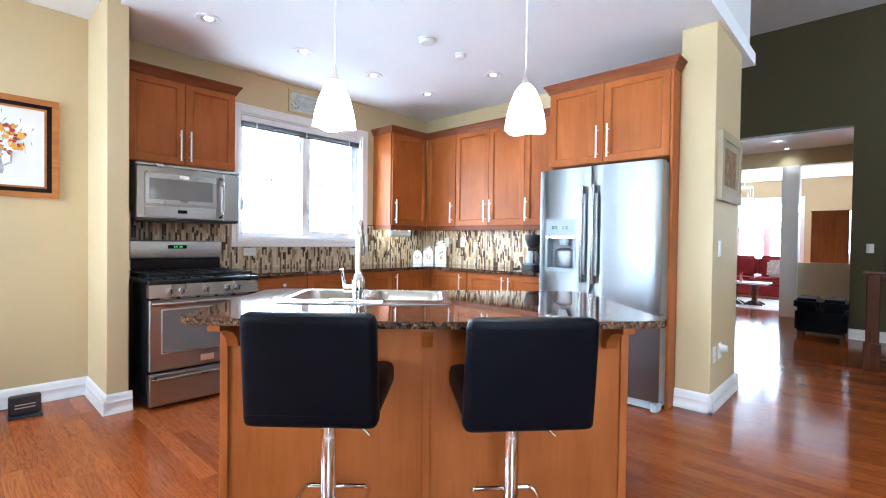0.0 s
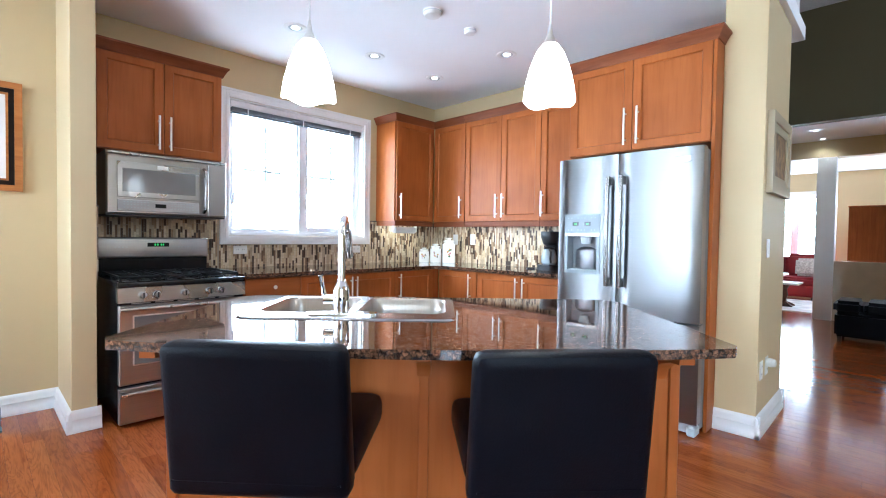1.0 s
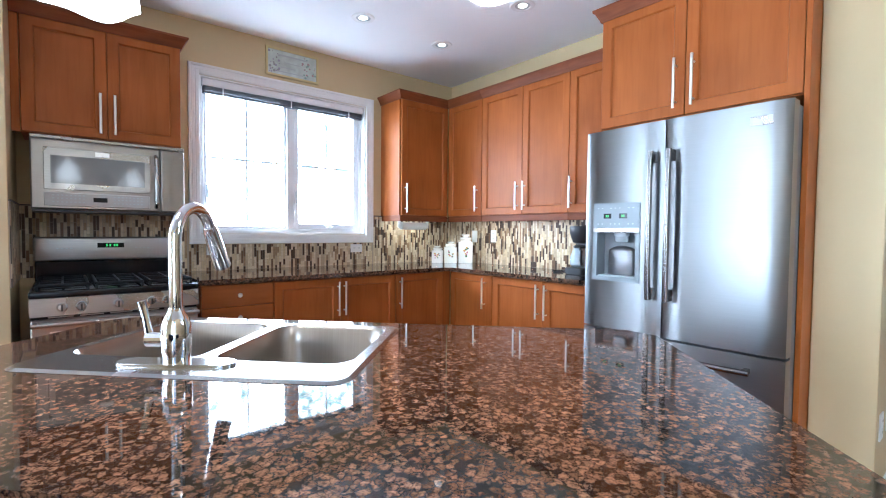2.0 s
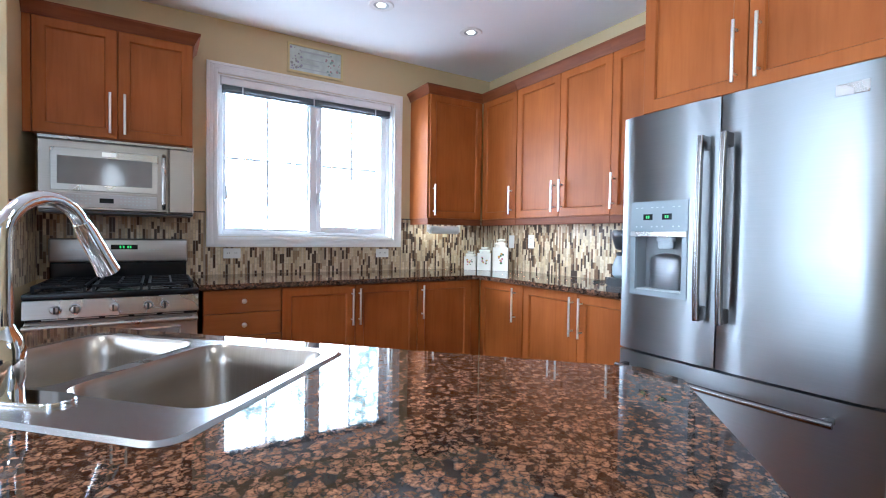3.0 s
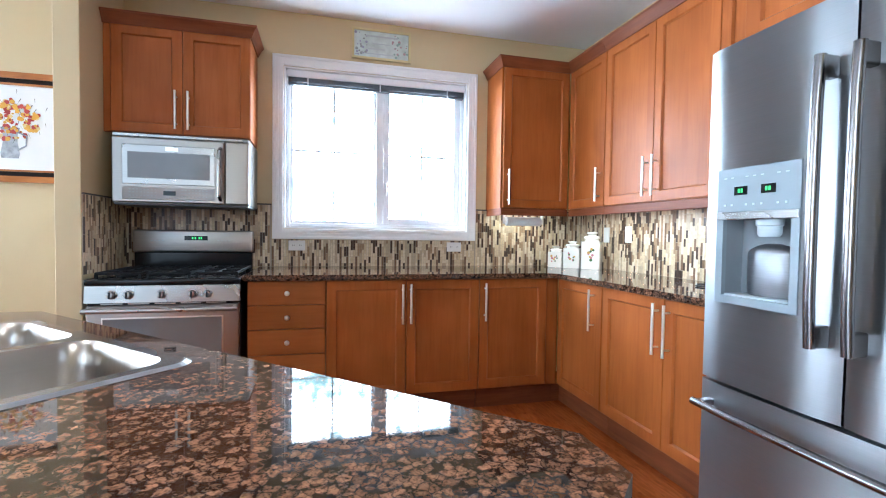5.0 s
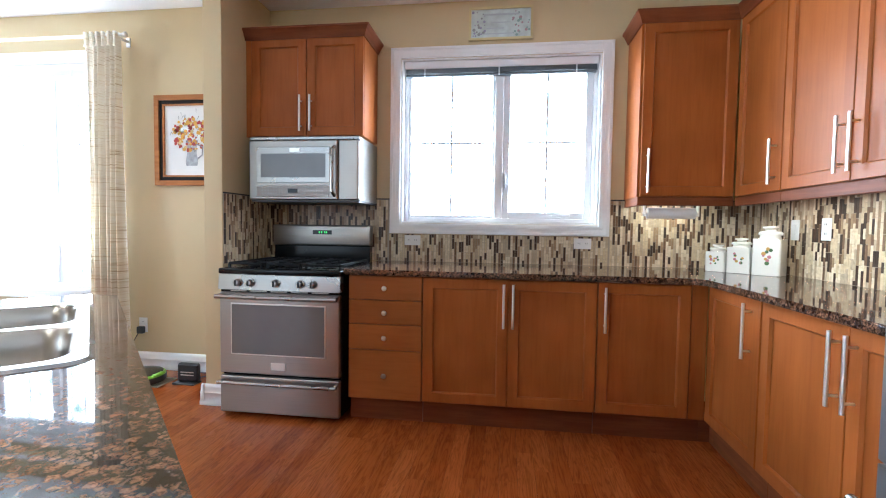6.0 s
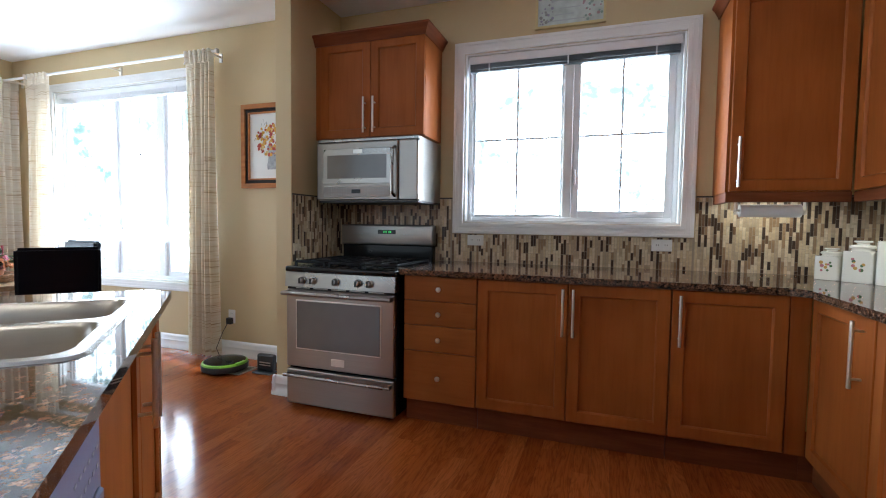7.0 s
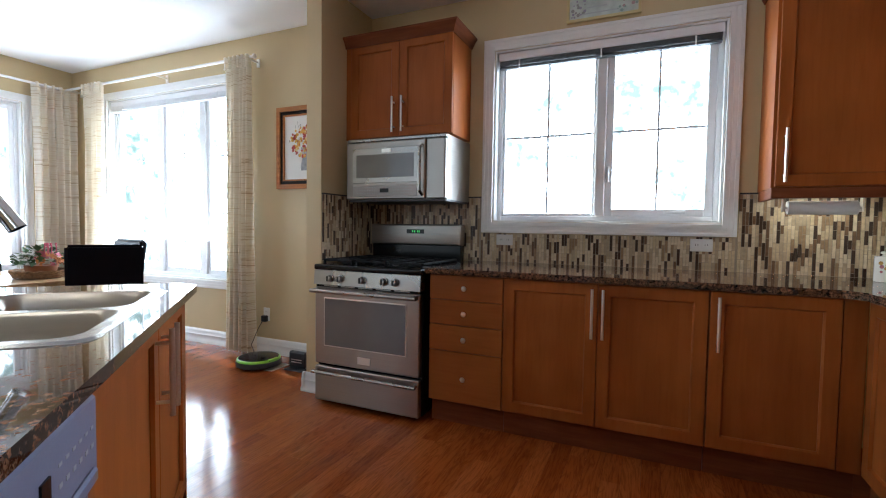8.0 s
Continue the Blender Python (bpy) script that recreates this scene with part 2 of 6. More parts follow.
CHROME = plain("chrome", (0.82, 0.82, 0.83), 0.06, 1.0, 0.02, relief=0)
NICKEL = plain("satin_nickel", (0.78, 0.76, 0.72), 0.33, 1.0, 0.04, relief=0.02)
BLACK = plain("black_enamel", (0.010, 0.010, 0.011), 0.15, var=0.2, relief=0.02, spec=0.3)
IRON = plain("cast_iron", (0.014, 0.014, 0.015), 0.55, var=0.2, relief=0.3, fine=300, spec=0.12)
BLACK_PLASTIC = plain("black_plastic", (0.02, 0.02, 0.022), 0.4, var=0.1)
GREY_PLASTIC = plain("grey_plastic", (0.42, 0.46, 0.47), 0.35, var=0.04)
LEATHER = plain("black_leatherette", (0.003, 0.0034, 0.0062), 0.42, spec=0.10, var=0.15, scale=9, relief=0.35, fine=240)
OVEN_GLASS = plain("oven_glass", (0.16, 0.155, 0.15), 0.08, var=0.05, relief=0)
WHITE_PLASTIC = plain("white_plastic", (0.75, 0.75, 0.73), 0.35, var=0.02)
CERAMIC = plain("glazed_ceramic", (0.74, 0.71, 0.62), 0.12, var=0.03)
GROUT = plain("grout", (0.36, 0.30, 0.23), 0.9, var=0.08, fine=400, relief=0.3)
STICKS = mosaic()
SHADE = glow("lit_opal_glass", (1.0, 0.95, 0.88), 7.0)
BULB = glow("lit_bulb", (1.0, 0.9, 0.74), 6.0)
POT = glow("lit_pot_bulb", (1.0, 0.93, 0.82), 2.5)
LED = glow("green_digits", (0.15, 1.0, 0.2), 0.45, (0.02, 0.05, 0.02))
GLASS = clear_glass()


# ---- building helpers ----
def box(bm, x0, x1, y0, y1, z0, z1, bev=0.0, seg=1):
    vs = [bm.verts.new((x, y, z)) for x in (min(x0, x1), max(x0, x1)) for y in (min(y0, y1), max(y0, y1)) for z in (min(z0, z1), max(z0, z1))]
    fs = [bm.faces.new([vs[i] for i in f]) for f in ((0, 1, 3, 2), (4, 6, 7, 5), (0, 4, 5, 1), (2, 3, 7, 6), (0, 2, 6, 4), (1, 5, 7, 3))]
    if bev:
        bmesh.ops.bevel(bm, geom=list({e for f in fs for e in f.edges}), offset=bev, segments=seg, profile=0.5, affect="EDGES")
    return bm


def B(*a, **k):
    return box(bmesh.new(), *a, **k)


def tube(bm, pts, r, n=12, radii=None):
    """A round bar along points, capped."""
    pts = [Vector(p) for p in pts]
    rings, up = [], None
    for i, p in enumerate(pts):
        d = (pts[min(i + 1, len(pts) - 1)] - pts[max(i - 1, 0)]).normalized()
        if up is None:
            up = d.orthogonal().normalized()
        up = (up - d * up.dot(d)).normalized()
        side = d.cross(up)
        rr = radii[i] if radii else r
        rings.append([bm.verts.new(p + rr * (math.cos(a) * up + math.sin(a) * side)) for a in (2 * math.pi * k / n for k in range(n))])
    for a, b in zip(rings, rings[1:]):
        for k in range(n):
            bm.faces.new((a[k], a[(k + 1) % n], b[(k + 1) % n], b[k]))
    bm.faces.new(rings[0][::-1])
    bm.faces.new(rings[-1])
    return bm


def lathe(bm, profile, n=24, at=(0, 0, 0), squash=1.0):
    rings = []
    for r, z in profile:
        rings.append([bm.verts.new((at[0] + r * math.cos(2 * math.pi * k / n), at[1] + squash * r * math.sin(2 * math.pi * k / n), at[2] + z)) for k in range(n)])
    for a, b in zip(rings, rings[1:]):
        for k in range(n):
            bm.faces.new((a[k], a[(k + 1) % n], b[(k + 1) % n], b[k]))
    bm.faces.new(rings[0][::-1])
    bm.faces.new(rings[-1])
    return bm


def prism(bm, outline, z0, z1, bev=0.0):
    """An upright slab over a plan outline, counter-clockwise."""
    lo, hi = [bm.verts.new((x, y, z0)) for x, y in outline], [bm.verts.new((x, y, z1)) for x, y in outline]
    n = len(outline)
    top = bm.faces.new(hi)
    bot = bm.faces.new(lo[::-1])
    for k in range(n):
        bm.faces.new((lo[k], lo[(k + 1) % n], hi[(k + 1) % n], hi[k]))
    if bev:
        bmesh.ops.bevel(bm, geom=list(set(top.edges) | set(bot.edges)), offset=bev, segments=2, affect="EDGES")
    return bm


def rounded(x0, x1, y0, y1, r, n=5):
    pts = []
    for cx, cy, a0 in ((x1 - r, y1 - r, 0), (x0 + r, y1 - r, 90), (x0 + r, y0 + r, 180), (x1 - r, y0 + r, 270)):
        pts += [(cx + r * math.cos(radians(a0 + 90 * k / n)), cy + r * math.sin(radians(a0 + 90 * k / n))) for k in range(n + 1)]
    return pts


def mesh_of(bm, name, material):
    bmesh.ops.recalc_face_normals(bm, faces=bm.faces)
    for f in bm.faces:
        f.smooth = True
    me = bpy.data.meshes.new(name)
    bm.to_mesh(me)
    bm.free()
    me.set_sharp_from_angle(angle=radians(35))
    me.materials.append(material)
    return me


def part(name, bm, material, parent, label="", m=None):
    """One mesh under a thing or a part, in the thing's own coordinates."""
    if m is not None:
        bm.transform(m)
    ob = new(name, mesh_of(bm, name, material))
    ob.parent = parent
    return tagged(ob, label)


def thing(name, label, category, m=None, group=""):
    ob = new(name)
    ob.empty_display_size = 0.1
    ob.matrix_basis = m if m is not None else Matrix()
    return tagged(ob, label, category, group)


def solo(name, bm, material, label, category, group="", m=None):
    """A thing of one mesh."""
    ob = new(name, mesh_of(bm, name, material))
    if m is not None:
        ob.matrix_basis = m
    return tagged(ob, label, category, group)


def structure(name, bm, material, label="", category=""):
    return tagged(new(name, mesh_of(bm, name, material)), label, category, "", "structure")


# ---- the large structure ----
WY, WX, NX, CZ = 4.26, 4.20, -3.05, 2.695        # window wall, fridge wall, nook side wall, ceiling
T = 0.16


def wall_y(bm, x0, x1, y0, y1, z0, z1, holes):
    """A wall along x with openings (xa, xb, za, zb)."""
    x = x0
    for xa, xb, za, zb in sorted(holes):
        box(bm, x, xa, y0, y1, z0, z1)
        box(bm, xa, xb, y0, y1, z0, za)
        box(bm, xa, xb, y0, y1, zb, z1)
        x = xb
    box(bm, x, x1, y0, y1, z0, z1)
    return bm


def wall_x(bm, x0, x1, y0, y1, z0, z1, holes):
    y = y0
    for ya, yb, za, zb in sorted(holes):
        box(bm, x0, x1, y, ya, z0, z1)
        if za > z0:
            box(bm, x0, x1, ya, yb, z0, za)
        box(bm, x0, x1, ya, yb, zb, z1)
        y = yb
    box(bm, x0, x1, y, y1, z0, z1)
    return bm


KW = (1.815, 3.18, 1.165, 2.315)                  # kitchen window opening
NW = (-2.42, -0.62, 0.60, 2.39)                   # nook window
SW = (1.55, 3.80, 0.60, 2.33)                     # nook side window
structure("floor", B(-3.4, 14.2, -3.2, 4.6, -0.12, -0.014), plain("subfloor", (0.05, 0.02, 0.01), 0.8), "dark underlay below the oak strips", "floor")
structure("wall_north", wall_y(bmesh.new(), NX - T, WX + T, WY, WY + T, 0, 4.3, [KW, NW]), WALL, "tan painted wall with two windows", "wall")
structure("wall_west", wall_x(bmesh.new(), NX - T, NX, -3.0, WY, 0, 4.3, [SW]), WALL, "tan painted wall beside the breakfast nook", "wall")
structure("wall_east", B(WX, WX + T, 1.062, WY, 0, CZ), WALL, "tan painted wall behind the fridge", "wall")
structure("wall_stub", B(0.705, 0.828, 3.665, WY, 0, 2.75, bev=0.003), WALL, "short tan wall between nook and stove", "wall")
structure("wall_pillar", B(3.60, 4.36, 0.834, 1.06, 0, CZ, bev=0.003), WALL, "tan painted wall end beside the fridge", "wall")
# out of view; the high opening is added to light the hall ceiling
structure("wall_south", wall_y(bmesh.new(), NX - T, 14.2, -3.0 - T, -3.0, 0, 4.3, [(-2.9, -0.2, 0.3, 3.6), (4.2, 6.6, 2.5, 3.8)]), WALL, "tan painted wall with a tall and a high window opening", "wall")
structure("wall_hall", wall_x(bmesh.new(), 7.80, 7.80 + T, -3.0, WY, 0, 4.3, [(0.262, 2.30, 0, 2.70)]), OLIVE, "dark olive hall wall with a wide opening", "wall")
structure("wall_far", wall_x(bmesh.new(), 13.6, 13.6 + T, -3.0, 4.6, 0, 3.0, [(-1.3, 0.35, 0.95, 2.25), (1.35, 3.3, 0.35, 2.25)]), WALL, "tan living room wall with windows", "wall")
structure("wall_hall_north", B(4.36, 14.2, WY, WY + T, 0, 4.3), WALL, "tan painted wall", "wall")
structure("ceiling_nook", B(NX, 0.78, 0.86, WY, 2.752, 2.86), CEIL, "smooth white nook ceiling", "ceiling")
structure("ceiling", B(0.78, WX + T, 0.80, WY, CZ, CZ + 0.12), CEIL, "smooth white ceiling", "ceiling")
structure("ceiling_soffit", B(WX + T, 4.70, 0.80, 1.06, CZ, CZ + 0.1), CEIL, "white soffit at the wall end", "ceiling")
structure("ceiling_fascia", box(B(0.78, 4.62, 0.83, 0.86, CZ + 0.10, 4.2), NX, 0.78, 0.83, 0.86, 2.752, 4.2), STIPPLE, "stippled upright face above the ceiling edge", "ceiling")
structure("ceiling_hall", B(NX - T, 7.96, -3.1, WY, 4.13, 4.25), STIPPLE, "stippled high hall ceiling", "ceiling")
structure("ceiling_living", B(7.96, 14.2, -3.0, 4.6, 2.73, 2.85), CEIL, "white living room ceiling", "ceiling")

for side, m, bright in (("north", pose(0, 16, 3), 24.0), ("west", pose(-18, 1, 3, 0, 0, 90), 15.0), ("east", pose(28, 1, 3, 0, 0, -90), 24.0)):
    structure("backdrop_" + side, B(-26, 26, 0, 0.05, -6, 12), outside_view(bright), "hazy bright garden", "backdrop").matrix_basis = m


# ---- windows ----
def window(name, m, w, h, sashes, muntins, label, trim=0.075, blind=True, crank=True, slat=None):
    """A vinyl window in an opening w x h; local x along the wall, -y into the room, origin at the opening's lower left on the wall face."""
    ob = tagged(new(name), label, "window", "", "structure")
    ob.matrix_basis = m
    bm = bmesh.new()
    for a in (0.0, 0.02, 0.045):           # stepped casing
        t0, t1, d = -trim + a, -trim + a + ((0.02, 0.025, trim - 0.047)[(0.0, 0.02, 0.045).index(a)]), (0.022, 0.0185, 0.0205)[(0.0, 0.02, 0.045).index(a)]
        box(bm, t0, t1, -d, 0, t0, h - t0, 0.002)
        box(bm, w - t1, w - t0, -d, 0, t0, h - t0, 0.002)
        box(bm, t1, w - t1, -d, 0, t0, t1, 0.002)
        box(bm, t1, w - t1, -d, 0, h - t1, h - t0, 0.002)
    part("casing", bm, TRIM, ob, "white moulded casing")
    bm = bmesh.new()
    for x0, x1, z0, z1 in ((0, 0.012, 0, h), (w - 0.012, w, 0, h), (0.012, w - 0.012, 0, 0.012), (0.012, w - 0.012, h - 0.012, h)):
        box(bm, x0, x1, 0, 0.13, z0, z1)
    part("jamb", bm, TRIM, ob)
    fr = 0.03
    bm = bmesh.new()
    for x0, x1, z0, z1 in ((0.012, 0.012 + fr, 0.012, h - 0.012), (w - 0.012 - fr, w - 0.012, 0.012, h - 0.012), (0.012 + fr, w - 0.012 - fr, 0.012, 0.012 + fr), (0.012 + fr, w - 0.012 - fr, h - 0.012 - fr, h - 0.012)):
        box(bm, x0, x1, 0.06, 0.12, z0, z1, 0.004)
    part("window_frame", bm, VINYL, ob)
    edges = [0.012 + fr] + [s for s in sashes] + [w - 0.012 - fr]
    z0, z1 = 0.012 + fr, h - 0.012 - fr
    for k, (a, b) in enumerate(zip(edges, edges[1:])):
        half = 0.03
        a0, b0 = a + (half if k else 0), b - (half if k < len(edges) - 2 else 0)
        if k:
            part("mullion", B(a - half, a + half, 0.045, 0.12, z0, z1, bev=0.004), VINYL, ob)
        s, bm = (0.018 if k == 0 and crank else 0.044), bmesh.new()
        for c0, c1, d0, d1 in ((a0, a0 + s, z0, z1), (b0 - s, b0, z0, z1), (a0 + s, b0 - s, z0, z0 + s), (a0 + s, b0 - s, z1 - s, z1)):
            box(bm, c0, c1, 0.068, 0.105, d0, d1, 0.003)
        sash = part("sash", bm, VINYL, ob)
        g = part("pane", B(a0 + s, b0 - s, 0.084, 0.090, z0 + s, z1 - s), GLASS, sash)
        g.visible_shadow = False
        nx, nz = muntins
        gx, gz = (b0 - a0 - 2 * s), (z1 - z0 - 2 * s)
        for i in range(1, nx):
            part("muntin", B(a0 + s + gx * i / nx - 0.0065, a0 + s + gx * i / nx + 0.0065, 0.083, 0.0915, z0 + s, z1 - s), GRILLE, sash)
        for i in range(1, nz):
            part("muntin", B(a0 + s, b0 - s, 0.0825, 0.092, z0 + s + gz * i / nz - 0.0065, z0 + s + gz * i / nz + 0.0065), GRILLE, sash)
        part("latch", B(a0 + 0.012, a0 + 0.026, 0.045, 0.068, z0 + gz * 0.22, z0 + gz * 0.22 + 0.1, bev=0.004), VINYL, sash)
    if crank:
        x = w - 0.30
        bm = B(x, x + 0.12, 0.035, 0.062, 0.057, 0.075, bev=0.004)
        tube(bm, [(x + 0.06, 0.03, 0.08), (x - 0.08, 0.02, 0.07)], 0.006)
        part("crank", bm, VINYL, ob)
    if blind:
        b = thing("window_blind", "white slatted blind drawn up to the window head" if slat else "dark slatted blind drawn up to the window head", "blind", m)
        part("headrail", B(0.02, w - 0.02, 0.01, 0.05, h - 0.066, h - 0.014, bev=0.003), VINYL, b, "white headrail")
        for k in range(6):
            part("slat", B(0.03, w - 0.03, 0.008, 0.05, h - 0.072 - 0.0055 * k, h - 0.0685 - 0.0055 * k), slat or BLIND, b)
        part("bottom_rail", B(0.03, w - 0.03, 0.01, 0.048, h - 0.120, h - 0.104, bev=0.003), slat or BLIND, b)
        for x in (0.12 * w, 0.5 * w, 0.88 * w):
            part("cord", B(x - 0.004, x + 0.004, 0.004, 0.0075, h - 0.122, h - 0.055), VINYL, b, "pale ladder cord")
    return ob


def grille():
    m, nt, bs = nodes_of("pale_grille_bar")
    tr, df, mx = node(nt, "BsdfTranslucent", Color=(0.86, 0.90, 0.95, 1)), node(nt, "BsdfDiffuse", Color=(0.84, 0.86, 0.90, 1)), node(nt, "MixShader")
    mx.inputs[0].default_value = 0.05
    nt.links.new(df.outputs[0], mx.inputs[1]), nt.links.new(tr.outputs[0], mx.inputs[2])
    nt.links.new(mx.outputs[0], nt.nodes["Material Output"].inputs[0])
    return m


GRILLE = grille()
BLIND = plain("grey_blind_slats", (0.10, 0.11, 0.12), 0.45, var=0.1)
window("window_1", pose(KW[0], WY, KW[2]), KW[1] - KW[0], KW[3] - KW[2], [0.69], (2, 2), "white vinyl two-sash kitchen window over the counter")
window("window_2", pose(NW[0], WY, NW[2]), NW[1] - NW[0], NW[3] - NW[2], [0.741, 1.343], (2, 3), "large white nook window between curtains", crank=False, slat=VINYL)
window("window_3", pose(NX, SW[0], SW[2], 0, 0, 90), SW[1] - SW[0], SW[3] - SW[2], [0.55, 1.70], (1, 1), "bright white nook side window", crank=False, blind=False)
window("window_4", pose(13.6, 3.3, 0.35, 0, 0, -90), 1.95, 1.9, [0.65, 1.3], (1, 1), "bright living room window", crank=False, blind=False)
window("window_5", pose(13.6, 0.35, 0.95, 0, 0, -90), 1.65, 1.3, [0.8], (1, 1), "bright living room side window", crank=False, blind=False)


# ---- baseboards ----
def baseboard(x0, y0, x1, y1, name="baseboard"):
    """A stepped white board; the room lies to the left of the way from start to end."""
    a, b = Vector((x0, y0, 0)), Vector((x1, y1, 0))
    ln = (b - a).length
    bm = bmesh.new()
    prof = [(0, 0), (0.026, 0), (0.026, 0.022), (0.018, 0.034), (0.018, 0.072), (0.021, 0.078), (0.014, 0.092), (0.014, 0.108), (0.009, 0.122), (0, 0.13)]
    for x in (0, ln):
        for d, z in prof:
            bm.verts.new((x, d, z))
    bm.verts.ensure_lookup_table()
    n = len(prof)
    for k in range(n):
        bm.faces.new([bm.verts[i] for i in (k, (k + 1) % n, n + (k + 1) % n, n + k)])
    bm.faces.new([bm.verts[i] for i in range(n)])
    bm.faces.new([bm.verts[n + i] for i in range(n)])
    ob = structure(name, bm, TRIM, "white moulded baseboard", "baseboard")
    ob.matrix_basis = Matrix.Translation(a) @ Matrix.Rotation(math.atan2(y1 - y0, x1 - x0), 4, "Z")


for seg in ((0.705, WY, NX, WY), (0.705, 3.665 - 0.0255, 0.705, WY), (0.828 + 0.02, 3.665, 0.705 - 0.026, 3.665), (NX, WY, NX, -3.0), (3.60, 0.834 - 0.0255, 3.60, 1.06), (4.36 + 0.026, 0.834, 3.60 - 0.026, 0.834), (4.36, 1.06, 4.36, 0.834 - 0.0255), (7.8, -2.9, 7.8, 0.262), (NX, -3.0, 7.8, -3.0)):
    baseboard(*seg)


# ---- cabinets ----
def handle_bar(parent, x, z0, z1, y=0.0, horizontal=False):
    bm = bmesh.new()
    tube(bm, [(x, y - 0.034, z0), (x, y - 0.034, z1)], 0.007, 12)
    for z in (z0 + 0.035, z1 - 0.035):
        tube(bm, [(x, y - 0.034, z), (x, y + 0.001, z)], 0.005, 8)
    part("handle", bm, NICKEL, parent, "satin nickel bar handle")


def shaker(parent, x0, x1, z0, z1, handle=None, y=0.0, rail=0.062, name="door"):
    """A framed door whose face stands at y; handle: (x, z0, z1)."""
    g = 0.0022
    x0, x1, z0, z1 = x0 + g, x1 - g, z0 + g, z1 - g
    bm = bmesh.new()
    rings = []
    for i, yy in ((0, y + 0.0022), (0.0022, y), (rail - 0.007, y), (rail, y + 0.009), (rail, y + 0.02), (0, y + 0.02)):
        rings.append([bm.verts.new(c) for c in ((x0 + i, yy, z0 + i), (x1 - i, yy, z0 + i), (x1 - i, yy, z1 - i), (x0 + i, yy, z1 - i))])
    for a, b in zip(rings, rings[1:] + rings[:1]):
        for k in range(4):
            bm.faces.new((a[k], a[(k + 1) % 4], b[(k + 1) % 4], b[k]))
    d = part(name, bm, MAPLE, parent)
    part("panel", B(x0 + rail - 0.004, x1 - rail + 0.004, y + 0.012, y + 0.018, z0 + rail - 0.004, z1 - rail + 0.004), MAPLE, d)
    if handle:
        handle_bar(d, *handle, y)
    return d


def crown(parent, pts, z, name="crown"):
    """Moulding along plan points (local), flaring outwards to the left of the way."""
    prof = [(0, 0), (0.008, 0), (0.012, 0.012), (0.030, 0.046), (0.042, 0.058), (0.042, 0.07), (0, 0.07)]
    P = [Vector((*p, 0)) for p in pts]
    rows = []
    for i, p in enumerate(P):
        da = (P[i] - P[i - 1]).normalized() if i else (P[1] - P[0]).normalized()
        db = (P[i + 1] - P[i]).normalized() if i < len(P) - 1 else da
        na, nb = Vector((da.y, -da.x, 0)), Vector((db.y, -db.x, 0))
        n = (na + nb) / (1 + na.dot(nb))
        rows.append([p + n * d + Vector((0, 0, z + h)) for d, h in prof])
    bm = bmesh.new()
    vs = [[bm.verts.new(c) for c in r] for r in rows]
    k = len(prof)
    for a, b in zip(vs, vs[1:]):
        for i in range(k):
            bm.faces.new((a[i], a[(i + 1) % k], b[(i + 1) % k], b[i]))
    bm.faces.new(vs[0])
    bm.faces.new(vs[-1])
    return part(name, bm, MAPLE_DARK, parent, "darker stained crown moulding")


BASE_LABEL = "stained maple base cabinet with framed doors and bar handles"
UP_LABEL = "stained maple wall cabinet with framed doors"


def base_cabinet(m, w, doors, depth, label=BASE_LABEL, back=False, z_top=0.858):
    """doors: (x0, x1, handle x or None)."""
    ob = thing("base_cabinet", label, "cabinet", m, "kitchen base cabinets")
    part("body", B(0.001, w - 0.001, 0.021, depth, 0.135, z_top), MAPLE, ob)
    part("toe_kick", B(0.001, w - 0.001, 0.055, depth, 0, 0.134), MAPLE_DARK, ob, "dark brown toe board")
    for x0, x1, h in doors:
        shaker(ob, x0, x1, 0.138, z_top - 0.003, (h, 0.587, 0.830) if h is not None else None)
    return ob


def wall_cabinet(m, w, depth, z0, z1, doors, label=UP_LABEL, rail=True):
    ob = thing("wall_cabinet", label, "cabinet", m, "kitchen wall cabinets")
    part("body", B(0, w, 0.021, depth, z0, z1), MAPLE, ob)
    for x0, x1, h in doors:
        shaker(ob, x0, x1, z0 + 0.002, z1 - 0.002, (h[0], h[1], h[2]))
    if rail:
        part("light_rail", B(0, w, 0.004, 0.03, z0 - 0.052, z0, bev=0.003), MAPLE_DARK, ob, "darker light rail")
    return ob


DY, DX = 3.57, 3.62                              # door faces of the two base runs
# drawer unit beside the stove
dw = thing("drawer_cabinet", "stained maple cabinet with four plain drawers and round knobs", "cabinet", pose(1.672, DY, 0), "kitchen base cabinets")
part("body", B(0, 0.434, 0.021, 0.68, 0.135, 0.858), MAPLE, dw)
part("toe_kick", B(0, 0.434, 0.055, 0.68, 0, 0.134), MAPLE_DARK, dw, "dark brown toe board")
WOOD_ACROSS = wood("stained_maple_across", (0.30, 0.094, 0.022), (0.345, 0.114, 0.029), (1.0, 12, 12), 0.36)
for z0, z1 in ((0.717, 0.855), (0.576, 0.714), (0.427, 0.573), (0.138, 0.424)):
    dr = part("drawer", B(0.002, 0.432, 0, 0.02, z0, z1, bev=0.0025), WOOD_ACROSS, dw)
    part("knob", lathe(bmesh.new(), [(0.004, 0), (0.005, 0.012), (0.013, 0.018), (0.015, 0.024), (0.011, 0.030), (0.003, 0.032)], 16), NICKEL, dr, "satin nickel knob", pose(0.217, 0, (z0 + z1) / 2, 90))
base_cabinet(pose(2.108, DY, 0), 0.956, [(0, 0.480, 0.455), (0.480, 0.956, 0.506)], 0.68)
b3 = base_cabinet(pose(3.066, DY, 0), 0.552, [(0, 0.475, 0.034)], 0.68, "stained maple single-door base cabinet in the corner")
